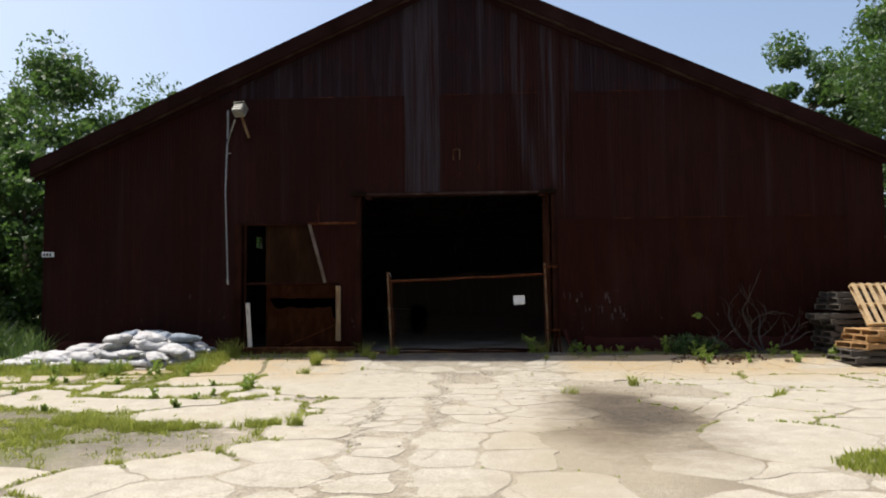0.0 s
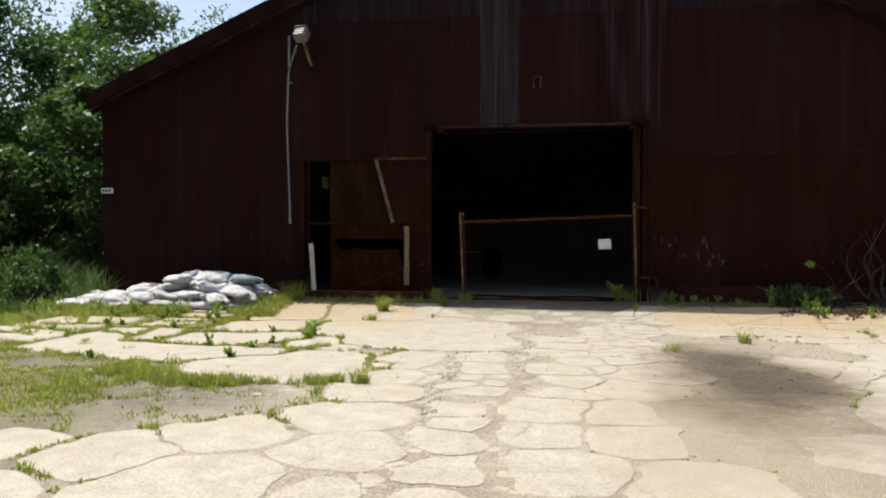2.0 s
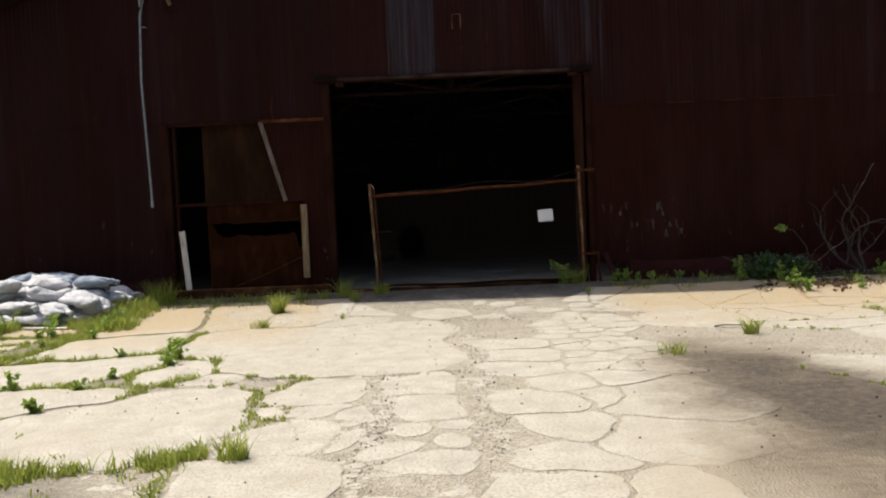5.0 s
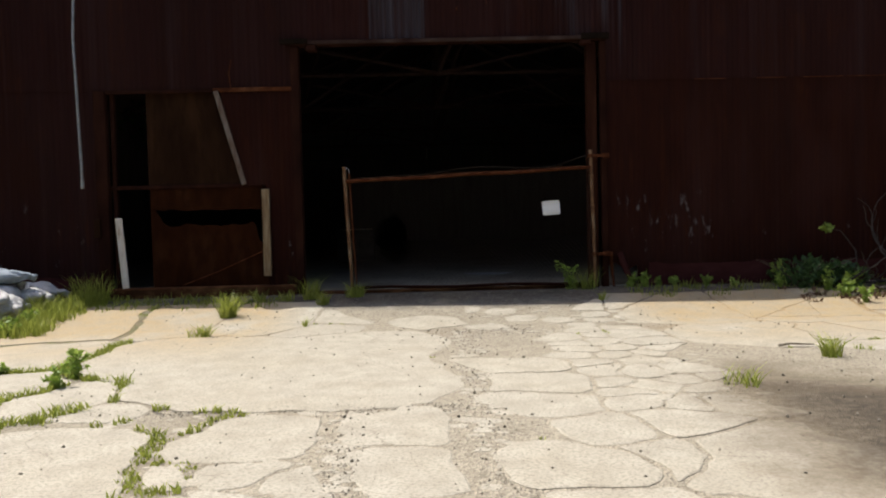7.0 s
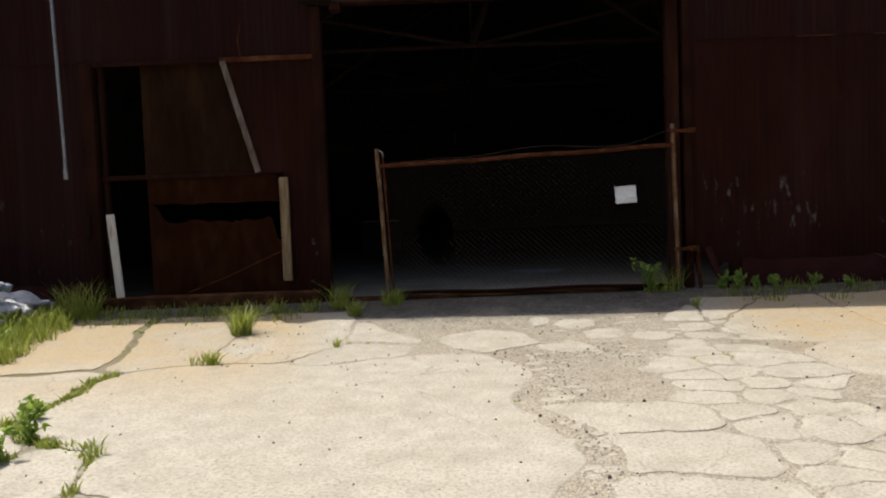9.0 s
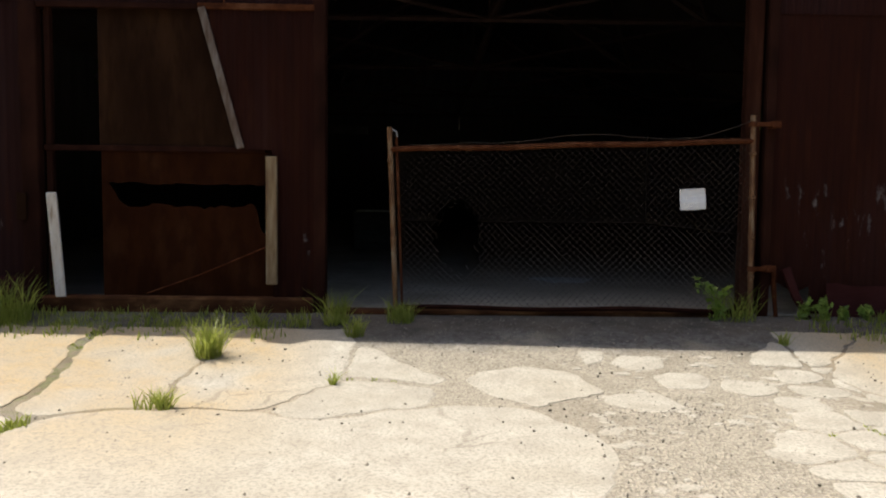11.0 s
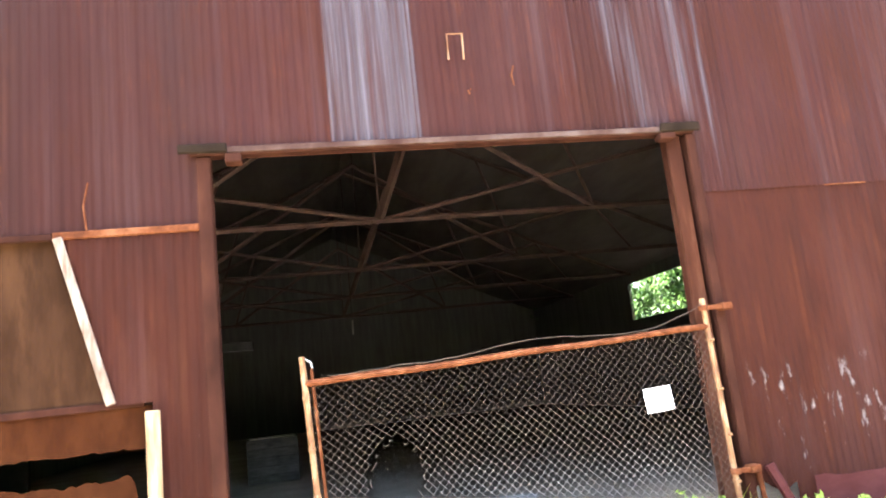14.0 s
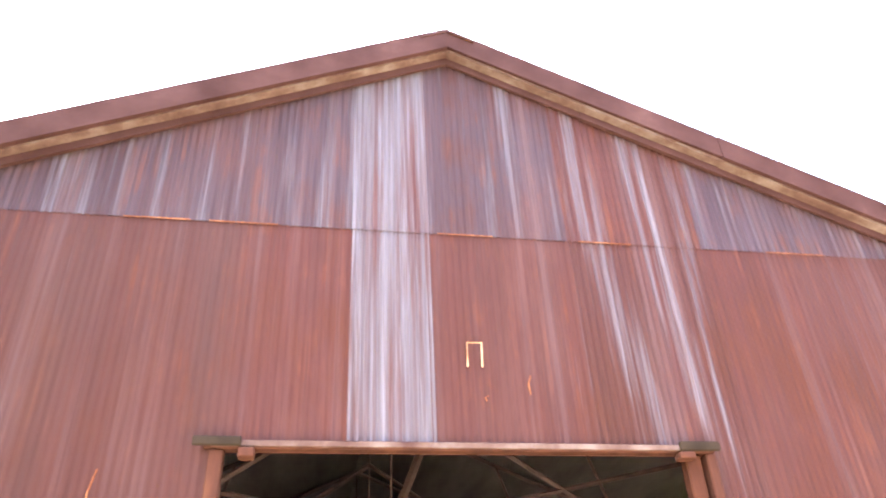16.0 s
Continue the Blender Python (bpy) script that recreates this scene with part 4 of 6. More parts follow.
for x, y, z in ((-7.72, -1.2, 0.62), (-9.1, -0.8, 0.70), (-8.6, -0.75, 0.68), (-8.35, -1.0, 0.65)):
    sandbag((x, y, z), rb.uniform(-20, 20), (0.66, 0.42, 0.22), M["bag_blue"], rb.uniform(0, 50), rb.uniform(-5, 5))
sandbag((-7.75, -1.25, 0.42), 10, (0.66, 0.45, 0.24), M["bag"], 3.0)
sandbag((-7.72, -1.3, 0.24), -8, (0.66, 0.45, 0.24), M["bag"], 8.0)


# ---- pallets ----
def pallet(mat, label):
    """A stringer pallet, its foot at the origin: three stringers, seven top boards, three bottom boards."""
    t = thing("pallet", (0, 0, 0), label, "pallet", "pallets by the wall")
    for y in (-0.48, 0.0, 0.48):
        part("stringer", boxed(-0.6, 0.6, y - 0.02, y + 0.02, 0.018, 0.108, 0.004), mat, t)
    r = random.Random(len(label))
    for i in range(7):
        x = -0.55 + i * 1.1 / 6 + r.uniform(-0.012, 0.012)
        part("top_board", boxed(x - 0.047, x + 0.047, -0.51 + r.uniform(-0.01, 0.01), 0.51, 0.110, 0.127, 0.003), mat, t)
    for x in (-0.53, 0.0, 0.53):
        part("bottom_board", boxed(x - 0.05, x + 0.05, -0.5, 0.5, 0.0, 0.016, 0.003), mat, t)
    return t


p_old = pallet(M["pallet_old"], "grey weathered wooden pallet in a leaning stack")
p_mid = pallet(M["pallet_mid"], "amber pine pallet stacked on older grey pallets")
p_new = pallet(M["pallet_new"], "pale new pine pallet leaning against the stack")
gz = ground_z(7.0, -1.6)
p_old.matrix_basis = pose(7.05, -1.75, gz, 0, 0, 8)
copy_thing(p_old, pose(7.13, -1.72, gz + 0.135, 0, 0, -4))
p_mid.matrix_basis = pose(7.25, -1.75, gz + 0.275, 0, 1.0, 10)
copy_thing(p_mid, pose(7.38, -1.70, gz + 0.415, 0, 2.0, 2))
copy_thing(p_mid, pose(7.42, -1.78, gz + 0.56, 1.0, 0, 14))
p_new.matrix_basis = pose(7.50, -1.95, gz + 0.74, 56, 0, 8) @ pose(0, 0.5, 0)
for k in range(6):
    copy_thing(p_old, pose(7.2 + 0.05 * math.sin(k * 2.1), -0.72, gz + 0.06 + 0.135 * k, 0, 0, 3 * math.sin(k * 1.7)))
copy_thing(p_old, pose(6.98, -0.76, gz + 0.06 + 0.135 * 6, 0, -2.0, -12))
for k in range(3):
    copy_thing(p_old, pose(7.28 + 0.04 * k, -0.74, gz + 0.10 + 0.135 * (7 + k), 0, 2.0, 6 - 5 * k))


# ---- plants ----
def leaves_into(verts, faces, centre, radius, count, size, r, flat=0.8):
    """Scatters small leaf quads in a lumpy ball."""
    c = np.array(centre)
    d = r.normal(size=(count, 3))
    d /= np.linalg.norm(d, axis=1)[:, None]
    p = c + d * (radius * r.uniform(0.25, 1.0, size=(count, 1)) ** 0.6) * np.array([1, 1, flat])
    a = r.normal(size=(count, 3))
    a /= np.linalg.norm(a, axis=1)[:, None]
    b = np.cross(a, r.normal(size=(count, 3)))
    b /= np.linalg.norm(b, axis=1)[:, None]
    s = size * r.uniform(0.6, 1.3, size=(count, 1))
    k = len(verts)
    q = np.stack([p - a * s, p + b * s * 0.45, p + a * s, p - b * s * 0.45], 1).reshape(-1, 3)
    verts.extend(map(tuple, q.tolist()))
    faces.extend([(k + 4 * i, k + 4 * i + 1, k + 4 * i + 2, k + 4 * i + 3) for i in range(count)])


def tree(x, y, height, spread_r, seed, mat, clumps=70, per=110, leaf=0.15, base=0.18, label="broad-leaved green tree beside the shed", lean=0.0):
    r = np.random.default_rng(seed)
    rr = random.Random(seed)
    z0 = ground_z(x, y) - 0.05
    t = thing("tree", (x, y, z0), label, "tree", "trees round the shed")
    bm = bmesh.new()
    trunk_top = height * 0.72
    spine = [Vector((lean * k / 6 + 0.12 * math.sin(k + seed), 0.12 * math.cos(1.7 * k + seed), trunk_top * k / 6)) for k in range(7)]
    tube(bm, spine, 0.022 * height + 0.03, 0.03, 9)
    for k in range(9):
        h = rr.uniform(0.3, 0.95)
        s = spine[min(5, int(h * 6))].lerp(spine[min(6, int(h * 6) + 1)], h * 6 % 1)
        ang, up = rr.uniform(0, 6.28), rr.uniform(0.25, 0.9)
        ln = spread_r * rr.uniform(0.6, 1.0)
        e = s + Vector((math.cos(ang), math.sin(ang), up)) * ln
        m = s.lerp(e, 0.5) + Vector((0, 0, 0.12 * ln))
        tube(bm, [s, m, e], 0.07 * height / 10 + 0.01, 0.012, 6)
    part("trunk", bm, M["bark"], t)
    verts, faces = [], []
    for k in range(int(clumps * 1.25)):
        u = r.normal(size=3)
        u /= np.linalg.norm(u)
        f = r.uniform(0.45, 1.0) ** 0.5
        hz = base + (1 - base) * (0.5 + 0.5 * u[2] * f)
        wide = spread_r * (0.55 + 0.6 * math.sin(min(1.0, max(0.0, (hz - base) / (1 - base)) * 0.93 + 0.05) * math.pi)) * (1 + 0.3 * noise.noise(Vector((u[0] * 2, u[1] * 2, seed))))
        c = (u[0] * f * wide + lean * hz, u[1] * f * wide, hz * height - 0.4)
        airy = 1.5 if k % 3 == 0 else 0.9
        leaves_into(verts, faces, c, airy * r.uniform(0.4, 0.95) * spread_r / 2.6, int(per * 2.3), leaf * 0.68, r)
    raw("crown", verts, faces, mat, t)
    return t


tree(-15.6, 7.5, 10.6, 2.7, 1, M["leaf"], 75, 130)
tree(-20.2, 5.5, 11.5, 3.2, 2, M["leaf_dark"], 80, 130)
tree(-13.9, 13.0, 11.4, 2.3, 3, M["leaf"], 55, 110)
tree(-24.5, 2.0, 13.5, 4.0, 4, M["leaf_dark"], 90, 130)
tree(-14.3, 3.2, 6.6, 1.8, 5, M["leaf"], 55, 120, 0.15, 0.05, "small bright-leaved tree against the corner of the shed")
tree(-17.5, 1.2, 5.2, 2.2, 6, M["leaf_dark"], 60, 120, 0.15, 0.03, "dense shrubby tree at the edge of the yard")
tree(-22.5, -3.0, 7.0, 3.0, 7, M["leaf_dark"], 60, 120, 0.17, 0.03, "dense shrubby tree at the edge of the yard")
tree(-20.5, 8.5, 6.5, 3.2, 31, M["leaf_dark"], 60, 120, 0.16, 0.0, "dense shrubby tree at the edge of the yard")
tree(-15.6, 4.6, 4.4, 2.0, 32, M["leaf"], 55, 120, 0.14, 0.0, "dense shrubby tree at the edge of the yard")
tree(-25.5, -2.0, 8.0, 3.6, 33, M["leaf_dark"], 65, 120, 0.17, 0.0, "dense shrubby tree at the edge of the yard")
tree(-28.0, 9.0, 13.0, 4.5, 8, M["leaf_dark"], 70, 120, 0.2, 0.05)
tree(-16.2, 17.5, 9.0, 2.6, 9, M["leaf"], 60, 120, 0.17, 0.08)
tree(10.8, 9.5, 11.4, 1.7, 10, M["leaf"], 46, 130, 0.15)
tree(14.2, 7.5, 13.2, 2.9, 11, M["leaf"], 80, 150)
tree(-15.0, 24.5, 9.0, 2.6, 21, M["leaf"], 60, 120, 0.17, 0.08)
tree(-16.5, 29.0, 9.5, 2.8, 22, M["leaf_dark"], 60, 120, 0.17, 0.05)
tree(18.0, 10.5, 16.5, 4.2, 12, M["leaf"], 95, 150)
tree(12.0, 17.2, 10.0, 2.9, 13, M["leaf_dark"], 85, 140, 0.17, 0.06)
tree(13.8, 28.5, 10.5, 3.6, 41, M["leaf_dark"], 80, 130, 0.17, 0.03)
tree(12.4, 22.5, 10.0, 3.0, 14, M["leaf_dark"], 75, 130, 0.17, 0.06)
tree(10.0, 1.4, 5.0, 1.35, 15, M["leaf_dark"], 45, 110, 0.13, 0.05, "dark leafy sapling at the corner of the shed")
tree(17.0, 1.5, 9.5, 3.0, 16, M["leaf_dark"], 60, 120, 0.17, 0.05)

# unseen far woods, added behind and beside the yard to hold back sky light
rw2 = np.random.default_rng(77)
wv2, wf2 = [], []
for k in range(230):
    ang = math.pi * (0.93 + 1.14 * k / 229)
    rad = rw2.uniform(34, 42)
    for h in range(5):
        c = (-1 + rad * math.cos(ang) + rw2.uniform(-1, 1), -6 + rad * 0.9 * math.sin(ang), 1.2 + h * rw2.uniform(2.0, 3.0))
        leaves_into(wv2, wf2, c, rw2.uniform(1.5, 2.4), 34, 0.75, rw2)
woods = tagged(raw("woods", wv2, wf2, M["leaf_dark"]), "unseen dark green woods added round the yard to cut sky light", "woods", kind="stuff")


def blades_into(verts, faces, x, y, n, height, spread_r, rr, z=None, width=0.006, lean=0.5):
    """Bent tapering grass blades rising from a small patch."""
    for _ in range(n):
        a, d = rr.uniform(0, 6.283), spread_r * math.sqrt(rr.random())
        px, py = x + d * math.cos(a), y + d * math.sin(a)
        pz = (ground_z(px, py) if z is None else z) - 0.01
        h = height * rr.uniform(0.45, 1.1)
        b = rr.uniform(0, 6.283)
        bx, by = math.cos(b) * h * lean * rr.random(), math.sin(b) * h * lean * rr.random()
        c = rr.uniform(0, 3.14)
        wx, wy = width * math.cos(c), width * math.sin(c)
        k = len(verts)
        verts.extend([(px - wx, py - wy, pz), (px + wx, py + wy, pz), (px + bx * 0.4 + wx * 0.8, py + by * 0.4 + wy * 0.8, pz + h * 0.6), (px + bx * 0.4 - wx * 0.8, py + by * 0.4 - wy * 0.8, pz + h * 0.6), (px + bx, py + by, pz + h)])
        faces.extend([(k, k + 1, k + 2, k + 3), (k + 3, k + 2, k + 4)])


def tuft(x, y, n, height, spread_r, seed, label="bright green grass tuft growing from a joint", mat="grass"):
    v, f = [], []
    blades_into(v, f, 0, 0, int(n * 1.5), height, spread_r, random.Random(seed), z=0.0, width=0.005, lean=1.15)
    t = raw("grass_tuft", v, f, M[mat])
    t.location = (x, y, ground_z(x, y))
    return tagged(t, label, "grass", "grass tufts in the paving")


TUFTS = [(-4.77, -1.6, 130, 0.34, 0.11), (-4.53, -3.4, 34, 0.15, 0.10), (-4.3, -3.1, 26, 0.17, 0.05), (-4.45, -1.36, 34, 0.2, 0.08), (-4.1, -1.1, 30, 0.18, 0.12), (-3.69, -0.62, 60, 0.36, 0.12), (-3.52, -1.0, 60, 0.2, 0.08), (-3.07, -0.5, 90, 0.24, 0.14), (0.36, -0.25, 60, 0.36, 0.2), (0.62, -1.2, 26, 0.15, 0.05), (-3.41, -2.77, 16, 0.13, 0.03), (-3.29, -8.75, 90, 0.18, 0.10), (1.53, -5.0, 60, 0.22, 0.08), (0.35, -5.95, 36, 0.16, 0.14), (-6.9, -0.55, 110, 0.45, 0.25), (-7.25, -1.3, 110, 0.3, 0.3)]
def weed(x, y, height, seed, n=5, label="leafy green weed rooted in a crack", mat="weed", leaf=0.045):
    rr, r = random.Random(seed), np.random.default_rng(seed)
    t = thing("weed", (x, y, ground_z(x, y) - 0.01), label, "weed", "weeds in the yard")
    v, f = [], []
    for k in range(n):
        a, out = rr.uniform(0, 6.283), height * rr.uniform(0.1, 0.45)
        out *= 1.3
        e = Vector((math.cos(a) * out, math.sin(a) * out, height * rr.uniform(0.35, 1.15)))
        m = Vector((e.x * 0.3, e.y * 0.3, e.z * 0.55))
        part("stem", tubed([(0, 0, 0), m, e], 0.006, 0.002, 5), M["weed"], t)
        for q in range(9):
            c = m.lerp(e, q / 8) if q > 3 else Vector((0, 0, 0)).lerp(m, 0.3 + q * 0.2)
            leaves_into(v, f, c, height * (0.20 - 0.014 * q), 2, leaf * rr.uniform(0.7, 1.3), r)
    raw("foliage", v, f, M[mat], t)
    return t


# bush of green shoots and the bare dead shrub against the wall
bush = thing("bush", (3.6, -0.55, ground_z(3.6, -0.55) - 0.02), "low dark green bush against the iron wall", "bush")
v, f = [], []
rbush = np.random.default_rng(5)
for k in range(26):
    c = (rbush.uniform(-0.5, 0.8), rbush.uniform(-0.3, 0.35), rbush.uniform(0.05, 0.4) * (1 - 0.3 * abs(rbush.normal())))
    leaves_into(v, f, c, 0.2, 45, 0.055, rbush)
raw("foliage", v, f, M["leaf_dark"], bush)
bm = bmesh.new()
for k in range(9):
    a = k * 0.7
    tube(bm, [(0.1 * math.cos(a), 0.05 * math.sin(a), 0), (0.4 * math.cos(a), 0.15 * math.sin(a), 0.25), (0.75 * math.cos(a), 0.25 * math.sin(a), 0.42)], 0.012, 0.004, 5)
part("stem", bm, M["bark"], bush)

dead = thing("dead_shrub", (5.35, -0.6, ground_z(5.35, -0.6) - 0.03), "bare grey dead shrub with crooked limbs by the wall", "shrub")
rd = random.Random(21)


def limb(bm, p, d, length, r, depth):
    pts, q, dd = [p], p, d.copy()
    for k in range(5):
        dd = (dd + Vector((rd.uniform(-0.45, 0.45), rd.uniform(-0.25, 0.25), rd.uniform(-0.30, 0.32)))).normalized()
        q = q + dd * length / 5
        q.y = min(q.y, 0.5)
        pts.append(q)
    tube(bm, pts, r, r * 0.45, 6)
    if depth:
        for k in (2, 3, 5):
            limb(bm, pts[k], (dd + Vector((rd.uniform(-1, 1), rd.uniform(-0.4, 0.4), rd.uniform(-0.3, 0.8)))).normalized(), length * 0.6, r * 0.5, depth - 1)


for d, ln, r in (((-0.35, 0, 0.75), 1.15, 0.036), ((0.85, -0.1, 0.4), 1.1, 0.034), ((-0.95, -0.1, 0.25), 1.35, 0.032), ((0.3, 0.1, 0.7), 0.9, 0.03), ((-0.75, 0, 0.45), 1.0, 0.026)):
    bm = bmesh.new()
    limb(bm, Vector((0, 0, 0)), Vector(d).normalized(), ln, r, 2)
    part("limb", bm, M["deadwood"], dead)
sprig = thing("sprig", (3.95, -0.5, 1.02), "pale green sprig growing out of the dead shrub", "sprig")
v, f = [], []
leaves_into(v, f, (0, 0, 0), 0.10, 36, 0.05, rbush)
raw("foliage", v, f, M["weed"], sprig)
part("twig", tubed([(-0.05, 0, 0.0), (0.2, 0.0, -0.05), (0.45, 0.05, -0.35), (0.5, 0.05, -0.95)], 0.006, 0.012, 5), M["deadwood"], sprig)

# ---- inside the shed ----
partition = thing("partition", (-5.6, 14.0, FLOOR), "grey block partition with a dark opening, inside the shed", "partition", kind="structure")
for x0, x1, z0, z1 in ((-6.1, -4.6, 0, 3.0), (-6.1, 1.0, 3.0, 3.25)):
    part("block_wall", boxed(x0, x1, 0, 0.2, z0, z1, 0.01), M["block"], partition)
crate = thing("crate", (-4.0, 9.3, FLOOR), "dark wooden crate on the shed floor", "crate")
for k in range(5):
    part("slat", boxed(-0.5, 0.5, -0.32, -0.30, 0.02 + k * 0.17, 0.16 + k * 0.17, 0.004), M["pallet_old"], crate)
part("body", boxed(-0.49, 0.49, -0.297, 0.3, 0.0, 0.86, 0.01), M["pallet_old"], crate)
for i, (x, y, s, rz) in enumerate(((-4.0, 9.2, 0.45, 4),)):
    board = thing("scrap_board", (x, y, FLOOR + 0.86), "pale scrap board lying on a dark crate", "board", "scrap boards")
    part("plank", boxed(-s, s, -0.12, 0.12, 0.0, 0.03, 0.006, pose(0, 0, 0, 0, 0, rz)), M["white_wood"], board)


# a thin pale patch with a wavy outline on the inner floor
bm = bmesh.new()
ring = [bm.verts.new((0.42 * math.cos(a) * (1 + 0.3 * math.sin(3 * a)), 0.5 * math.sin(a) * (1 + 0.25 * math.cos(2 * a)), 0.004)) for a in (k * 0.2618 for k in range(24))]
top = bm.verts.new((0, 0, 0.012))
for a, b in zip(ring, ring[1:] + ring[:1]):
    bm.faces.new((a, b, top))
spill = tagged(mesh_ob("cement_spill", bm, M["pale_patch"]), "pale uneven patch on the shed floor", "spill")
spill.location = (-0.8, 3.1, FLOOR)


# ---- the paving: poured panels that have cracked into slabs ----
# slabs of the yard by their middle and half breadth; a negative breadth is a place where only gravel or silt lies
YARD_WEST = [
    (-6.3, -2.1, 0.7), (-5.3, -1.95, 0.5), (-4.0, -1.95, 0.42), (-6.05, -4.15, 0.75), (-5.85, -5.55, 0.72),
    (-4.75, -6.05, 0.33), (-5.2, -6.3, -0.12), (-4.15, -6.42, 0.24), (-3.75, -6.6, -0.12), 
    (-6.7, -8.8, -0.9), (-5.7, -9.6, -0.75), (-4.6, -9.75, -0.75), (-3.95, -9.35, -0.3), (-3.05, -9.15, 0.48), (-2.98, -10.1, 0.56), (-3.82, -10.75, 0.46), (-4.5, -11.4, 0.48),
    (-5.3, -11.3, 0.42), (-6.3, -11.5, 0.6), (-2.75, -11.15, 0.44), (-3.5, -11.95, 0.55), (-5.2, -10.7, -0.3), (-2.75, -12.1, 0.4), (-5.0, -12.2, 0.4), (-6.3, -10.6, -0.5),
]
YARD_PATH = [
    (-3.02, -7.0, 0.46), (-2.95, -7.58, 0.2), (-2.62, -7.75, 0.15), (-3.3, -7.7, 0.12), (-3.08, -8.25, 0.38), (-2.66, -8.3, 0.14), (-2.1, -6.88, 0.37), (-2.08, -7.62, 0.38),
    (-2.22, -8.22, 0.17), (-1.9, -8.2, 0.14), (-1.95, -8.5, 0.14), (-2.25, -8.55, 0.1), (-2.0, -8.9, 0.24), (-2.05, -9.3, -0.14), (-2.2, -9.72, 0.22), (-2.0, -10.25, 0.2),
    (-2.15, -10.85, 0.28), (-2.0, -11.5, 0.3), (-2.1, -12.1, 0.3), (-1.18, -5.0, 0.38), (-1.13, -5.68, 0.38), (-1.2, -6.33, 0.37), (-0.92, -6.95, 0.28), (-1.48, -6.95, -0.16),
    (-1.3, -7.6, 0.38), (-1.15, -8.25, 0.27), (-1.52, -8.4, -0.17), (-1.32, -8.92, 0.26), (-1.37, -9.66, 0.47), (-1.42, -10.5, 0.36), (-1.25, -11.4, 0.47), (-1.2, -12.2, 0.35),
]
YARD_STAIN = [
    (-0.38, -6.92, 0.25), (-0.05, -7.65, 0.58), (-0.72, -7.4, 0.2), (-0.4, -8.6, 0.42), (-0.78, -9.75, 0.4), (-0.62, -10.6, 0.4), (-0.1, -9.6, -0.4), (0.05, -10.6, -0.45),
    (-0.3, -11.6, 0.5), (0.5, -11.5, -0.4), (0.75, -4.9, -0.55), (0.7, -6.1, -0.6), (1.5, -5.4, -0.5), (0.95, -7.4, -0.65), (0.75, -8.7, -0.6), (0.6, -9.7, -0.4), (-1.2, -4.25, -0.36), (-0.95, -3.3, -0.3), (-1.35, -3.2, -0.2),
    (2.3, -5.6, -0.5), (1.75, -7.05, 0.5), (1.0, -10.75, 0.48), (1.42, -11.0, 0.22), (1.55, -11.45, 0.3), (0.95, -12.0, 0.4), (1.75, -12.1, 0.4),
]
YARD_EAST = [
    (1.2, -2.15, 0.75), (1.35, -3.65, 0.75), (2.7, -2.2, 0.8), (2.75, -3.9, 0.9), (3.1, -5.5, 0.6), (2.75, -7.55, 0.88), (2.75, -10.9, -0.5), (4.35, -2.6, 0.85),
    (5.8, -2.4, 0.75), (7.3, -2.5, 0.8), (4.6, -4.4, 0.95), (6.5, -4.5, 0.95), (4.5, -6.4, 0.95), (6.4, -6.7, 1.0), (3.9, -8.6, 0.7), (5.2, -8.8, 0.8), (3.9, -10.3, 0.75), (6.9, -9.2, 0.9), (5.5, -10.6, 0.8),
    (3.4, -11.8, 0.6), (4.7, -11.9, 0.6), (6.5, -11.8, 0.8), (2.5, -11.9, 0.4), (7.9, -5.5, 0.6),
]
YARD_DOOR = [
    (-1.98, -2.27, 0.46), (-3.05, -2.5, 0.28), (-2.97, -2.0, 0.2), (-1.33, -2.74, 0.17), (-1.38, -1.5, 0.16), (-1.1, -1.65, 0.17), (-0.85, -2.1, 0.15), (-0.41, -2.3, 0.19), (-2.55, -1.6, -0.34), (-2.5, -2.55, -0.1),
    (-1.6, -2.9, -0.14), (-0.75, -2.65, -0.2), (-1.4, -2.1, -0.2), (-0.5, -1.7, -0.24), (-0.2, -2.0, -0.1), (-1.75, -1.5, -0.2), (-0.25, -2.75, 0.16), (-0.3, -3.1, 0.14), (-0.55, -3.0, -0.1), (-1.38, -1.1, -0.26), (-1.0, -1.2, -0.26), (-0.3, -1.2, -0.3),
]
# wide slabs that no crack has parted, each made up of several such places
WIDE = [
    [(-2.55, -3.7, 0.85), (-2.6, -5.55, 0.9), (-3.9, -4.3, 0.95), (-3.35, -5.55, 0.85), (-4.55, -4.15, 0.72)],
    [(-4.15, -7.15, 0.6), (-4.2, -7.9, 0.78), (-5.0, -7.7, 0.6)],
    [(-5.6, -6.95, 0.45), (-6.2, -7.1, 0.4), (-5.1, -6.8, 0.3)],
    [(2.2, -9.4, 0.7), (2.1, -10.1, 0.6)],
]
# outlying panels: x0, x1, y0, y1, size of the pieces, gap to the neighbours, share of pieces lost to gravel
PANELS = [
    (-8.6, -7.05, -2.9, -1.2, 1.2, 0.05, 0.0),
    (-8.5, -7.1, -4.4, -3.0, 1.0, 0.08, 0.15),
    (-8.7, -7.1, -6.2, -4.5, 1.0, 0.08, 0.25),
    (-10.8, -8.8, -6.6, -3.0, 1.1, 0.1, 0.2),
    (-8.8, -7.1, -11.9, -10.6, 0.9, 0.06, 0.15),
    (-10.6, -2.5, -16.2, -12.6, 1.1, 0.04, 0.05),
    (-2.4, 8.2, -16.2, -12.6, 0.85, 0.03, 0.0),
    (-10.6, 8.2, -21.0, -16.25, 1.9, 0.03, 0.0),
]
rs = random.Random(31)


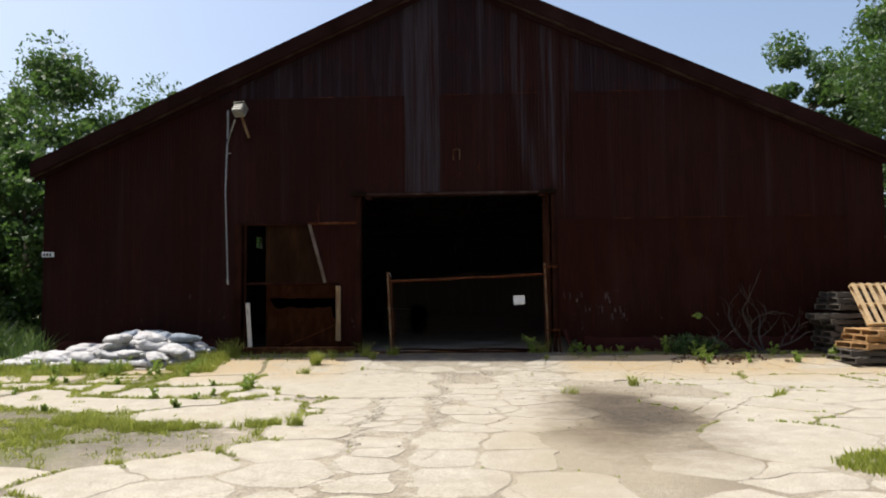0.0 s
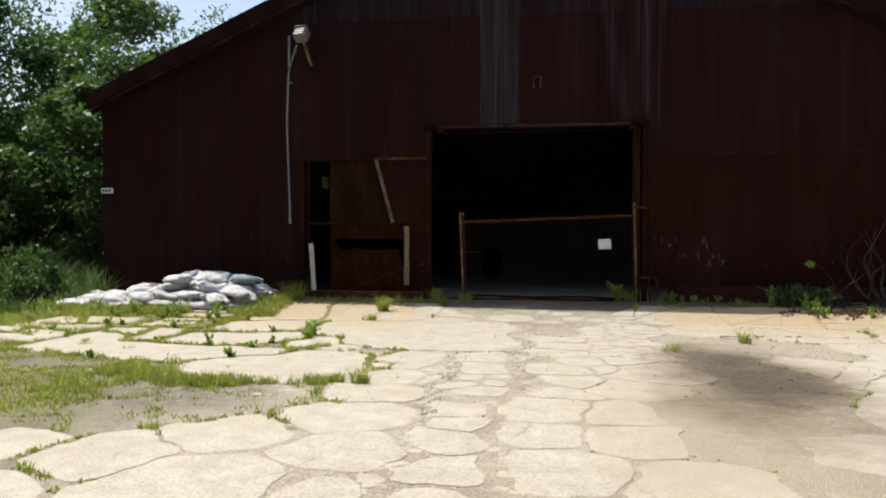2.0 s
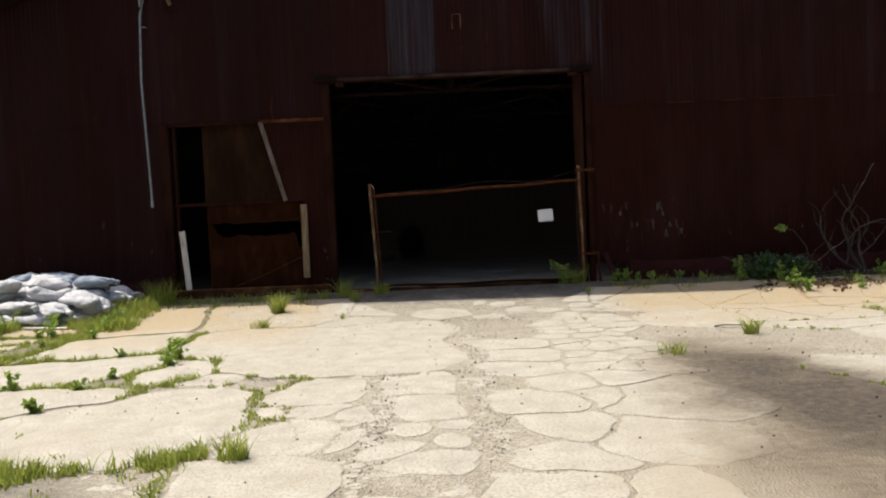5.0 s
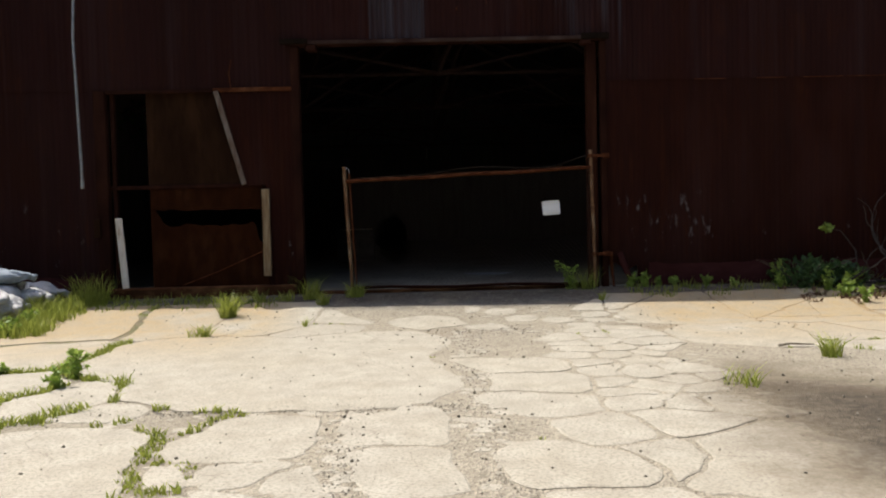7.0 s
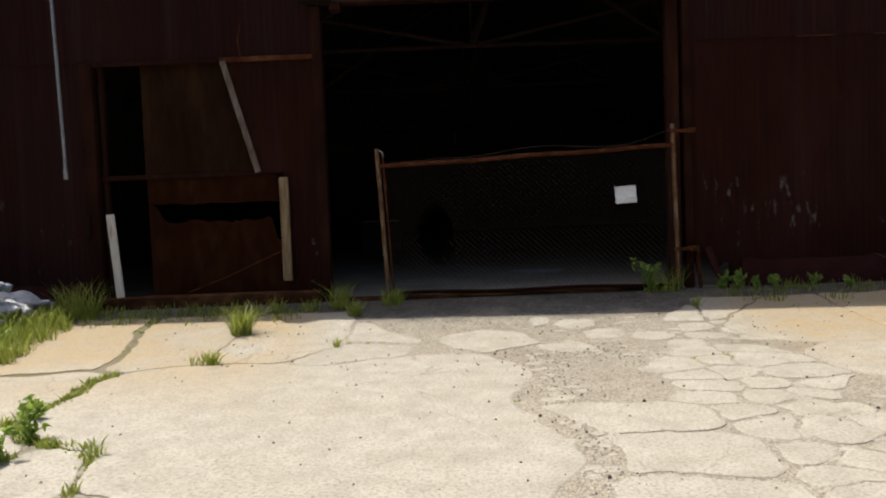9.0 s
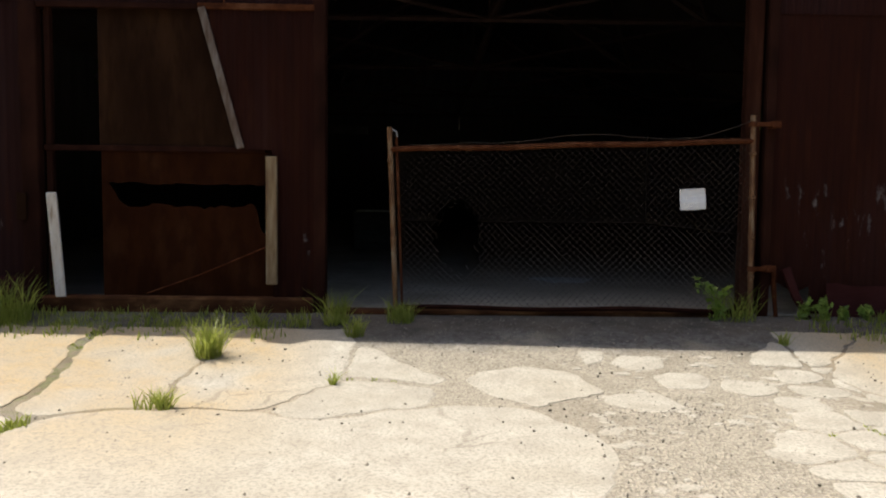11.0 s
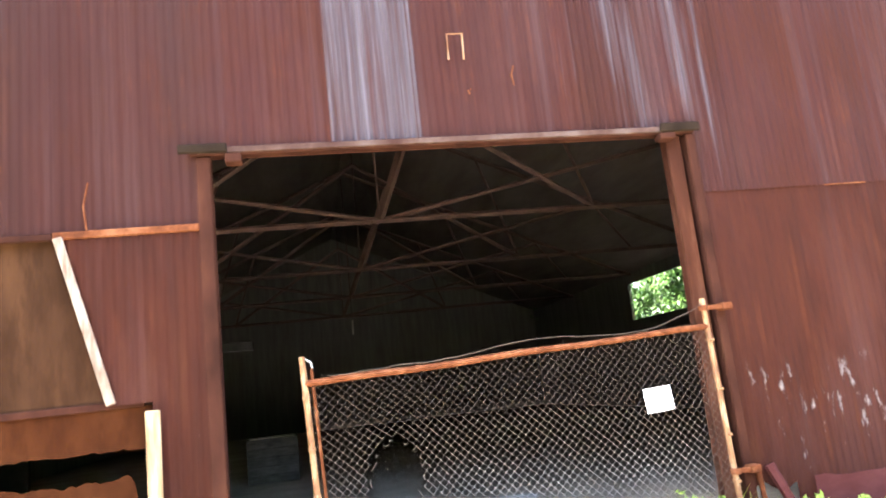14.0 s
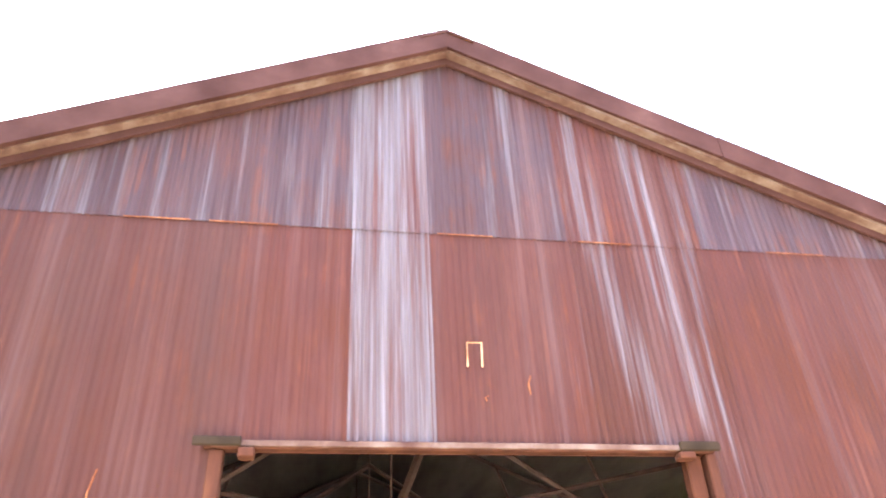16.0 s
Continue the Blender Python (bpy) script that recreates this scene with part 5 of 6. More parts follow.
def clip(poly, nx_, ny_, c):
    """The part of a polygon on the side nx*x + ny*y <= c."""
    out = []
    for (ax, ay), (bx, by) in zip(poly, poly[1:] + poly[:1]):
        da, db = nx_ * ax + ny_ * ay - c, nx_ * bx + ny_ * by - c
        if da <= 0:
            out.append((ax, ay))
        if (da < 0 < db) or (db < 0 < da):
            t = da / (da - db)
            out.append((ax + (bx - ax) * t, ay + (by - ay) * t))
    return out


def area_of(poly):
    return sum(a[0] * b[1] - b[0] * a[1] for a, b in zip(poly, poly[1:] + poly[:1])) / 2


def crack_up(poly, size, out):
    """Break a polygon by slanting cracks until its pieces are about the given size."""
    if len(poly) < 3:
        return
    w = max(p[0] for p in poly) - min(p[0] for p in poly)
    h = max(p[1] for p in poly) - min(p[1] for p in poly)
    want = size * rs.uniform(0.75, 1.5)
    if area_of(poly) < want * want or (max(w, h) < want * 1.2):
        out.append(poly)
        return
    cx, cy = sum(p[0] for p in poly) / len(poly), sum(p[1] for p in poly) / len(poly)
    cx, cy = cx + rs.uniform(-0.16, 0.16) * w, cy + rs.uniform(-0.16, 0.16) * h
    a = (0.0 if w > h * rs.uniform(0.75, 1.2) else math.pi / 2) + rs.gauss(0, 0.42)
    ux, uy = math.cos(a), math.sin(a)
    c, gap = ux * cx + uy * cy, rs.choice((0.003, 0.005, 0.007, 0.012)) * (1.0 if cx > -4.6 else 2.4)
    crack_up(clip(poly, ux, uy, c - gap), size, out)
    crack_up(clip(poly, -ux, -uy, -c - gap), size, out)


def shift(p):
    """One wandering of all crack lines, so that neighbours still fit each other."""
    q = Vector((p.x, p.y, 0.0))
    d = Vector((noise.noise(q * 0.8), noise.noise(q * 0.8 + Vector((7, 3, 0)))), ) * 0.08
    d += Vector((noise.noise(q * 2.7 + Vector((1, 9, 0))), noise.noise(q * 2.7 + Vector((4, 4, 5))))) * 0.08
    d += Vector((noise.noise(q * 9.0), noise.noise(q * 9.0 + Vector((2, 2, 8))))) * 0.034
    return p + d


pavement = thing("pavement", (0, 0, 0), "sunlit cream concrete paving broken into cracked slabs", "pavement", kind="structure")
joint_v, joint_f, far_v, far_f = [], [], [], []
joint_rng = random.Random(8)
pieces = []
for x0, x1, y0, y1, size, gap, lost in PANELS:
    for bx0, bx1, by0, by1 in [(x0, x1, y0, y1)]:
        k = 0.05 * math.sin(bx0 * 7 + by0 * 3)
        poly = [(bx0 + gap / 2, by0 + gap / 2 + k), (bx1 - gap / 2 - k, by0 + gap / 2), (bx1 - gap / 2, by1 - gap / 2 - abs(k) * 0.5), (bx0 + gap / 2 + abs(k), by1 - gap / 2)]
        got = []
        crack_up(poly, size, got)
        for p in got:
            if rs.random() >= lost:
                pieces.append((p, gap, size))

# the yard itself: each slab reaches to the cracks that part it from its neighbours
seeds = [q for slab in WIDE for q in slab] + YARD_WEST + YARD_PATH + YARD_STAIN + YARD_EAST + YARD_DOOR
for x0, x1, y0, y1, step, lost in ((-0.72, 0.62, -6.5, -3.2, 0.34, 0.06), (0.03, 0.75, -3.2, -1.3, 0.36, 0.08)):
    ny_ = int((y1 - y0) / step)
    for j in range(ny_):
        for i in range(int((x1 - x0) / step)):
            x, y = x0 + step * (i + 0.5 + rs.uniform(-0.34, 0.34)), y0 + step * (j + 0.5 + rs.uniform(-0.34, 0.34))
            if all(math.hypot(x - q[0], y - q[1]) > 0.75 * abs(q[2]) for q in YARD_STAIN):
                r = step * rs.uniform(0.32, 0.62)
                seeds = seeds + [(x, y, -r if rs.random() < lost else r)]


def lane(x, y):
    """How wide the joint is that runs through this place of the yard."""
    g = 0.016 + 0.014 * smoothstep(-4.0, -3.4, x) * smoothstep(1.2, 0.5, x)
    if -3.2 < x < 0.1 and y > -2.9:
        g += 0.05 * smoothstep(-2.9, -2.5, y)
    if y < -2.8:
        g += 0.17 * math.exp(-((x + 1.67) / 0.18) ** 2)
    if y < -6.6:
        g += 0.14 * math.exp(-((x + 2.48) / 0.18) ** 2)
    if -5.0 < x < -1.6:
        g += 0.12 * math.exp(-((y + 6.62) / 0.2) ** 2)
    if -3.7 < x < -3.2 and y < -6.4:
        g += 0.06
    return g + 0.07 * smoothstep(-4.2, -5.6, x) + 0.03 * smoothstep(2.6, 3.6, x)


def owner(x, y):
    """The slab to which a place of the yard belongs."""
    return min(range(len(seeds)), key=lambda j: (seeds[j][0] - x) ** 2 + (seeds[j][1] - y) ** 2 - seeds[j][2] ** 2)


first = 0
for slab in WIDE:
    mine = range(first, first + len(slab))
    first += len(slab)
    cx, cy = sum(q[0] for q in slab) / len(slab), sum(q[1] for q in slab) / len(slab)
    outline = []
    for k in range(90):
        ux, uy, near, far = math.cos(k * math.tau / 90), math.sin(k * math.tau / 90), 0.1, 3.2
        while far - near > 0.01:
            d = (near + far) / 2
            near, far = (d, far) if owner(cx + ux * d, cy + uy * d) in mine else (near, d)
        d = near - 0.6 * lane(cx + ux * near, cy + uy * near)
        outline.append((cx + ux * d, cy + uy * d))
    pieces.append((outline, 0.04, 9.0))

for i, (x, y, r) in enumerate(seeds):
    if r < 0 or i < first:
        continue
    poly = [(-7.0, -12.55), (8.2, -12.55), (8.2, -0.8), (-7.0, -0.8)]
    wide = []
    for j, (u, v, q) in enumerate(seeds):
        d = math.hypot(u - x, v - y)
        if j == i or d > 5.5:
            continue
        nx_, ny_ = (u - x) / d, (v - y) / d
        at = (d * d + r * r - q * q) / (2 * d)
        g = lane(x + nx_ * at, y + ny_ * at)
        was = len(poly), area_of(poly)
        poly = clip(poly, nx_, ny_, nx_ * x + ny_ * y + at - g / 2)
        if len(poly) < 3:
            break
        if area_of(poly) < was[1] - 0.002:
            wide.append(g)
    if len(poly) > 2:
        gap = sum(wide[-5:]) / max(1, len(wide[-5:]))
        got = []
        crack_up(poly, 1.05 if x > 1.5 and r >= 0.7 else 9.0, got)
        pieces.extend((p, gap, 1.0) for p in got)

laid = {}


def on_slab(x, y):
    """Whether a slab covers this place of the yard."""
    for pts in laid.get((math.floor(x), math.floor(y)), ()):
        inside = False
        for a, b in zip(pts, pts[1:] + pts[:1]):
            if (a.y > y) != (b.y > y) and x < a.x + (b.x - a.x) * (y - a.y) / (b.y - a.y):
                inside = not inside
        if inside:
            return True
    return False


near_count = 0
for i, (poly, gap, size) in enumerate(pieces):
    cx, cy = sum(p[0] for p in poly) / len(poly), sum(p[1] for p in poly) / len(poly)
    if area_of(poly) < 0.006:
        continue
    worn = 0.5 if size > 8 else min(1.0, max(0.0, (gap - 0.012) / 0.03))
    pts = []
    for (ax, ay), (bx, by) in zip(poly, poly[1:] + poly[:1]):
        n = max(1, int(math.hypot(bx - ax, by - ay) / (0.07 if cy > -12 else 0.25)))
        for k in range(n):
            pts.append(Vector((ax + (bx - ax) * k / n, ay + (by - ay) * k / n)))
    for _ in range(4 if size > 8 else 2 if worn > 0.6 else 1):
        pts = [(pts[k - 1] + pts[k] * 2 + pts[(k + 1) % len(pts)]) / 4 for k in range(len(pts))]
    mid = sum(pts, Vector((0, 0))) / len(pts)
    eaten = []
    for p in pts:
        bite = noise.noise(Vector((p.x * 2.2, p.y * 2.2, i))) * 0.5 + noise.noise(Vector((p.x * 8, p.y * 8, i))) * 0.35
        inward = mid - p
        reach = inward.length
        eaten.append(p + inward / max(reach, 0.01) * min(0.3 * reach, max(0.0, bite) * (0.012 + 0.075 * worn) * min(1.0, reach * 2.2)))
    pts = [shift(p) for p in eaten]
    mid = shift(mid)
    if mid.y > -1.0 and -3.8 < mid.x < 0.7:
        continue
    n = len(pts)
    for gx_ in range(math.floor(min(p.x for p in pts)), math.floor(max(p.x for p in pts)) + 1):
        for gy_ in range(math.floor(min(p.y for p in pts)), math.floor(max(p.y for p in pts)) + 1):
            laid.setdefault((gx_, gy_), []).append(pts)
    tx, ty, lift = rs.uniform(-0.004, 0.004), rs.uniform(-0.004, 0.004), rs.uniform(-0.001, 0.003)
    vs, fs = [], []
    for inset, dz in ((0.0, -0.05), (0.0, -0.004), (0.013, 0.0)):
        for p in pts:
            d = mid - p
            q = p + d * min(0.2, inset / max(d.length, 0.02))
            vs.append((q.x, q.y, ground_z(q.x, q.y) + lift + dz + tx * (q.x - mid.x) + ty * (q.y - mid.y)))
    for ring in (0, 1):
        for k in range(n):
            a, b = ring * n + k, ring * n + (k + 1) % n
            fs.append((a, b, b + n, a + n))
    # an inner ring keeps the top true to the ground's swell
    for p in pts:
        q = mid + (p - mid) * 0.5
        vs.append((q.x, q.y, ground_z(q.x, q.y) + lift + 0.001))
    vs.append((mid.x, mid.y, ground_z(mid.x, mid.y) + lift + 0.001))
    for k in range(n):
        fs.append((2 * n + k, 2 * n + (k + 1) % n, 3 * n + (k + 1) % n, 3 * n + k))
        fs.append((3 * n + k, 3 * n + (k + 1) % n, 4 * n))
    if near_count < 300 and cy > -12.4 and -7.5 < cx < 5.8:
        near_count += 1
        raw("slab", vs, fs, M["concrete"], pavement)
    else:
        b = len(far_v)
        far_v.extend(vs)
        far_f.extend(tuple(q + b for q in face) for face in fs)
    # grass in the joints
    for k, p in enumerate(pts):
        g = noise.noise(Vector((p.x * 0.75, p.y * 0.75, 20))) + 0.5 * noise.noise(Vector((p.x * 2.5, p.y * 2.5, 20)))
        lush = 0.95 if p.x < -4.4 else 0.6 if p.x < -3.2 else 0.05 if p.x < 1.2 else 0.42
        if p.y < -10.8:
            lush *= 0.5
        if p.y > -3.3 and p.x > -6.8:
            lush *= 0.3
        if g + joint_rng.uniform(-0.2, 0.2) > 0.62 - lush * 0.95 and joint_rng.random() < 0.25 + 0.75 * lush:
            out = (p - mid).normalized() * (0.015 + gap * 0.4)
            blades_into(joint_v, joint_f, p.x + out.x, p.y + out.y, int(7 + 15 * lush), 0.025 + 0.07 * lush * joint_rng.random() ** 1.3, 0.025 + 0.035 * lush, joint_rng, lean=1.0)
rest = raw("broken_slabs", far_v, far_f, M["concrete"], pavement)
tagged(rest, "outlying cracked concrete slabs", kind="stuff")

# grass over the open soil on the weedy side
for k in range(15000):
    x, y = joint_rng.uniform(-16, -4.4), joint_rng.uniform(-13, -0.6)
    if on_slab(x, y) and joint_rng.random() < 0.94:
        continue
    n1 = noise.noise(Vector((x * 0.6, y * 0.9, 30))) + 0.6 * noise.noise(Vector((x * 2.2, y * 2.2, 33)))
    field = 1.2 - math.hypot((x + 6.9) / 2.2, (y + 8.6) / 1.7)
    soil = 1.0 - math.hypot((x + 5.05) / 1.0, (y + 9.5) / 0.65)
    wild = (-7.4 - x) * 0.4
    if max(field, wild) * 0.9 + n1 * 1.1 - 1.3 * max(0.0, soil) > joint_rng.uniform(0.25, 0.95):
        blades_into(joint_v, joint_f, x, y, 20, joint_rng.uniform(0.02, 0.07) + 0.12 * min(1.0, max(0.0, wild)) * joint_rng.random(), 0.1, joint_rng, lean=1.2)
for k in range(3600):
    x, y = joint_rng.uniform(-16, -10.4), joint_rng.uniform(-21, -11.5)
    if noise.noise(Vector((x * 0.6, y * 0.6, 30))) > joint_rng.uniform(-0.5, 0.3) and not on_slab(x, y):
        blades_into(joint_v, joint_f, x, y, 16, joint_rng.uniform(0.05, 0.16), 0.12, joint_rng, lean=1.2)
for k in range(420):
    u = joint_rng.random()
    x, y = -6.3 + 2.9 * u + joint_rng.gauss(0, 0.1), -8.55 - 0.35 * math.sin(u * 3.1) + 0.1 * math.sin(u * 11) + joint_rng.gauss(0, 0.1)
    if not on_slab(x, y):
        blades_into(joint_v, joint_f, x, y, 16, joint_rng.uniform(0.05, 0.15), 0.06, joint_rng, width=0.005, lean=0.9)
for k in range(700):
    x, y = joint_rng.uniform(-6.6, -3.6), joint_rng.uniform(-10.9, -8.9)
    if noise.noise(Vector((x * 2.4, y * 2.4, 70))) > joint_rng.uniform(-0.1, 0.5) and not on_slab(x, y):
        blades_into(joint_v, joint_f, x, y, 9, joint_rng.uniform(0.02, 0.08), 0.08, joint_rng, lean=1.1)
for k in range(260):
    u = joint_rng.random()
    x, y = 4.1 - 0.6 * math.sin(u * 1.6) + joint_rng.gauss(0, 0.06), -1.7 - 5.6 * u
    if noise.noise(Vector((x, y * 1.3, 80))) > -0.15 and not on_slab(x, y):
        blades_into(joint_v, joint_f, x, y, 12, joint_rng.uniform(0.03, 0.10), 0.08, joint_rng, lean=1.1)
# lush strips: along the long joint, round the foot of the sandbags
for k in range(900):
    y = joint_rng.uniform(-9.6, -2.0)
    x = -7.1 + 0.9 * smoothstep(-3.2, -7.5, y) + 0.1 * math.sin(y * 2.1) + joint_rng.gauss(0, 0.26)
    if noise.noise(Vector((x * 1.6, y * 1.6, 50))) > -0.1 and not on_slab(x, y):
        blades_into(joint_v, joint_f, x, y, 18, joint_rng.uniform(0.03, 0.13), 0.06, joint_rng, width=0.005, lean=0.9)
for k in range(520):
    x = joint_rng.uniform(-12.2, -6.6)
    y = -2.2 - 0.5 * joint_rng.random() ** 2
    if noise.noise(Vector((x * 1.3, y, 60))) > -0.1:
        blades_into(joint_v, joint_f, x, y, 14, joint_rng.uniform(0.08, 0.26), 0.08, joint_rng, width=0.006, lean=0.8)
for k in range(150):
    blades_into(joint_v, joint_f, joint_rng.uniform(-7.3, -6.7), joint_rng.uniform(-2.3, -0.5), 12, joint_rng.uniform(0.08, 0.28), 0.1, joint_rng, width=0.006, lean=0.7)
for k in range(260):
    a, d = joint_rng.uniform(0, 6.28), math.sqrt(joint_rng.random())
    blades_into(joint_v, joint_f, 2.85 + 0.7 * d * math.cos(a), -10.85 + 0.5 * d * math.sin(a), 14, 0.09, 0.1, joint_rng)
for k in range(150):
    x = joint_rng.uniform(1.0, 8.2)
    blades_into(joint_v, joint_f, x, -0.25 - 0.9 * joint_rng.random() ** 2 - 0.3 * (x > 3), 9, joint_rng.uniform(0.05, 0.16), 0.12, joint_rng)
for k in range(120):
    blades_into(joint_v, joint_f, joint_rng.uniform(-6.9, -4.0), -0.2 - 1.0 * joint_rng.random(), 7, joint_rng.uniform(0.05, 0.13), 0.1, joint_rng)
joint_grass = tagged(raw("joint_grass", joint_v, joint_f, M["grass"]), "short green grass growing in joints and bare soil", "grass", kind="stuff")

def joint_near(x, y):
    """The nearest place that no slab covers."""
    for k in range(120):
        a, d = k * 2.4, 0.012 * k
        if not on_slab(x + d * math.cos(a), y + d * math.sin(a)):
            return x + d * math.cos(a), y + d * math.sin(a)
    return x, y


# tufts and leafy weeds, rooted in the joints
for i, (x, y, n, h, s) in enumerate(TUFTS):
    x, y = joint_near(x, y)
    tuft(x, y, n, h, s, i)


WEEDS = [(-4.94, -5.0, 0.30), (-4.85, -5.5, 0.26), (-5.1, -4.5, 0.2), (-5.0, -7.4, 0.16), (-6.05, -6.3, 0.2), (-7.6, -4.5, 0.2), (-8.6, -2.9, 0.3), (-9.4, -2.6, 0.34), (-7.0, -2.4, 0.26), (-6.6, -1.9, 0.26), (-7.9, -2.2, 0.3), (-10.4, -2.4, 0.34), (-11.2, -2.6, 0.4), (3.7, -0.95, 0.4), (4.3, -1.1, 0.38), (3.2, -0.6, 0.5)]
WEEDS += [(5.5, -1.0, 0.35), (6.1, -1.5, 0.36), (0.15, -0.32, 0.6), (-9.0, -4.4, 0.2), (-10.4, -3.9, 0.2), (2.2, -0.3, 0.22), (1.1, -0.22, 0.26), (1.3, -0.26, 0.26), (1.75, -0.24, 0.22), (2.6, -0.35, 0.16), (1.5, -0.25, 0.18), (3.75, -1.4, 0.3), (4.1, -1.5, 0.3), (4.5, -1.55, 0.26), (3.95, -1.3, 0.36), (5.9, -1.3, 0.3)]
for i, (x, y, h) in enumerate(WEEDS):
    x, y = joint_near(x, y)
    weed(x, y, h * 0.75, 40 + i, 8, leaf=0.034)

for i in range(30):
    rr = random.Random(900 + i)
    x, y = (rr.uniform(-11.8, -6.8), rr.uniform(-3.3, -2.3)) if i % 3 else (rr.uniform(-9.5, -5.2), rr.uniform(-7.5, -3.3))
    x, y = joint_near(x, y)
    weed(x, y, rr.uniform(0.12, 0.28) if i % 3 else rr.uniform(0.06, 0.14), 140 + i, 6, leaf=0.03)

# tall reedy weeds and leafy shrubs by the corner of the shed
tv, tf = [], []
for k in range(620):
    x, y = joint_rng.uniform(-17.5, -11.3), joint_rng.uniform(-3.6, 1.5)
    if x > -12.0 and y > -0.2:
        continue
    rise = 0.65 + 0.7 * noise.noise(Vector((x * 0.7, y * 0.7, 3)))
    blades_into(tv, tf, x, y, 11, max(0.12, (joint_rng.uniform(0.3, 0.75) + 0.8 * smoothstep(-3, 0.5, y)) * rise), 0.22, joint_rng, width=0.012, lean=1.1)
tall_grass = tagged(raw("tall_grass", tv, tf, M["reed"]), "tall reedy grass at the yard's edge, green darkened as in shade", "grass", kind="stuff")
for i, (x, y, w, h) in enumerate([(-12.9, -0.9, 0.8, 1.15), (-13.9, -0.4, 1.0, 1.5), (-14.9, -1.2, 1.0, 1.3), (-16.2, -0.6, 1.1, 1.7), (-12.3, -1.9, 0.5, 0.7), (-15.6, -2.4, 0.8, 0.9)]):
    rsh = np.random.default_rng(300 + i)
    shrub = thing("shrub", (x, y, ground_z(x, y) - 0.02), "leafy dark green shrub among reeds at the yard's edge", "shrub", "shrubs at the yard's edge")
    sv, sf, bm = [], [], bmesh.new()
    for k in range(26):
        a, d, u = rsh.uniform(0, 6.283), w * math.sqrt(rsh.random()), rsh.random()
        c = Vector((d * math.cos(a) * (1 - 0.4 * u), 0.7 * d * math.sin(a) * (1 - 0.4 * u), 0.12 + h * u * (1 - 0.3 * d / w)))
        leaves_into(sv, sf, c, 0.12 + 0.16 * rsh.random(), 46, 0.06, rsh)
        if k % 3 == 0:
            tube(bm, [(0.05 * math.cos(a), 0.05 * math.sin(a), 0), c * 0.5 + Vector((0, 0, 0.1)), c], 0.014, 0.004, 5)
    part("stem", bm, M["bark"], shrub)
    raw("foliage", sv, sf, M["leaf_dark"], shrub)

# a pull rod that hangs from the second truss
rod = thing("pull_rod", (-2.0, 12.5, 3.25), "thin pull rod with a pale handle hanging from a truss", "rod")
part("handle", tubed([(0, 0, 0), (0.01, 0, 0.36)], 0.02, sides=6), M["white_wood"], rod)
part("wire", tubed([(0.01, 0, 0.36), (0.0, 0, 1.65)], 0.006, sides=5), M["rust_dark"], rod)

# small broken bits of slab in the gravel lanes
uv, uf = [], []
for k in range(1100):
    lane = k % 6
    x, y = ((-1.6 + joint_rng.gauss(0, 0.07), joint_rng.uniform(-12, -2.9)), (-2.44 + joint_rng.gauss(0, 0.05), joint_rng.uniform(-12, -6.3)), (joint_rng.uniform(-1.7, 0.6), joint_rng.uniform(-3.4, -1.5)), (joint_rng.uniform(-3.6, -1.6), joint_rng.uniform(-10.5, -6.3)), (joint_rng.uniform(-0.7, 0.4), joint_rng.uniform(-6.6, -2.9)), (joint_rng.uniform(-4.2, -2.4), joint_rng.uniform(-9.4, -6.2)))[lane]
    r0, m = 0.015 + 0.055 * joint_rng.random() ** 2, joint_rng.randint(5, 7)
    top, a0, b = ground_z(x, y) - 0.005 + 0.004 * joint_rng.random(), joint_rng.uniform(0, 6), len(uv)
    for dz, sh in ((-0.02, 1.0), (-0.003, 1.0), (0.0, 0.88)):
        rr = random.Random(k)
        for q in range(m):
            a, d = a0 + 6.283 * (q + rr.uniform(-0.3, 0.3)) / m, r0 * sh * rr.uniform(0.65, 1.25)
            uv.append((x + 1.3 * d * math.cos(a), y + d * math.sin(a), top + dz))
    for ring in (0, 1):
        for q in range(m):
            e, g = b + ring * m + q, b + ring * m + (q + 1) % m
            uf.append((e, g, g + m, e + m))
    uf.append(tuple(b + 2 * m + q for q in range(m)))
tagged(raw("rubble", uv, uf, M["concrete"]), "small broken bits of concrete in gravel lanes", "rubble", kind="stuff")

# loose chips of stone, thick in the gravel lanes and before the door
cv, cf = [], []
for k in range(7600):
    x, y = joint_rng.uniform(-5.5, 4.0), joint_rng.uniform(-7.5, -0.3)
    s = 0.003 + 0.011 * joint_rng.random() ** 3
    if k % 10:
        x, y = ((-1.15 + joint_rng.gauss(0, 0.3), -3.0 + joint_rng.gauss(0, 0.28)), (joint_rng.uniform(-3.6, 0.9), -0.3 - 1.5 * joint_rng.random()), (-1.6 + joint_rng.gauss(0, 0.09), joint_rng.uniform(-9, -2.9)), (-2.43 + joint_rng.gauss(0, 0.07), joint_rng.uniform(-10, -6.3)), (joint_rng.uniform(-4.9, -1.7), -6.36 + joint_rng.gauss(0, 0.06)))[k % 5]
    z = ground_z(x, y) + (0.004 if k % 10 == 0 else -0.006)
    b = len(cv)
    a = joint_rng.uniform(0, 6)
    cv.extend([(x + s * math.cos(a), y + s * math.sin(a), z), (x + s * math.cos(a + 2.2), y + s * math.sin(a + 2.2), z), (x + s * math.cos(a + 4.1), y + s * math.sin(a + 4.1), z), (x + s * 0.2, y, z + s * 1.1), (x, y, z - s)])
    cf.extend([(b, b + 1, b + 3), (b + 1, b + 2, b + 3), (b + 2, b, b + 3), (b + 1, b, b + 4), (b + 2, b + 1, b + 4), (b, b + 2, b + 4)])
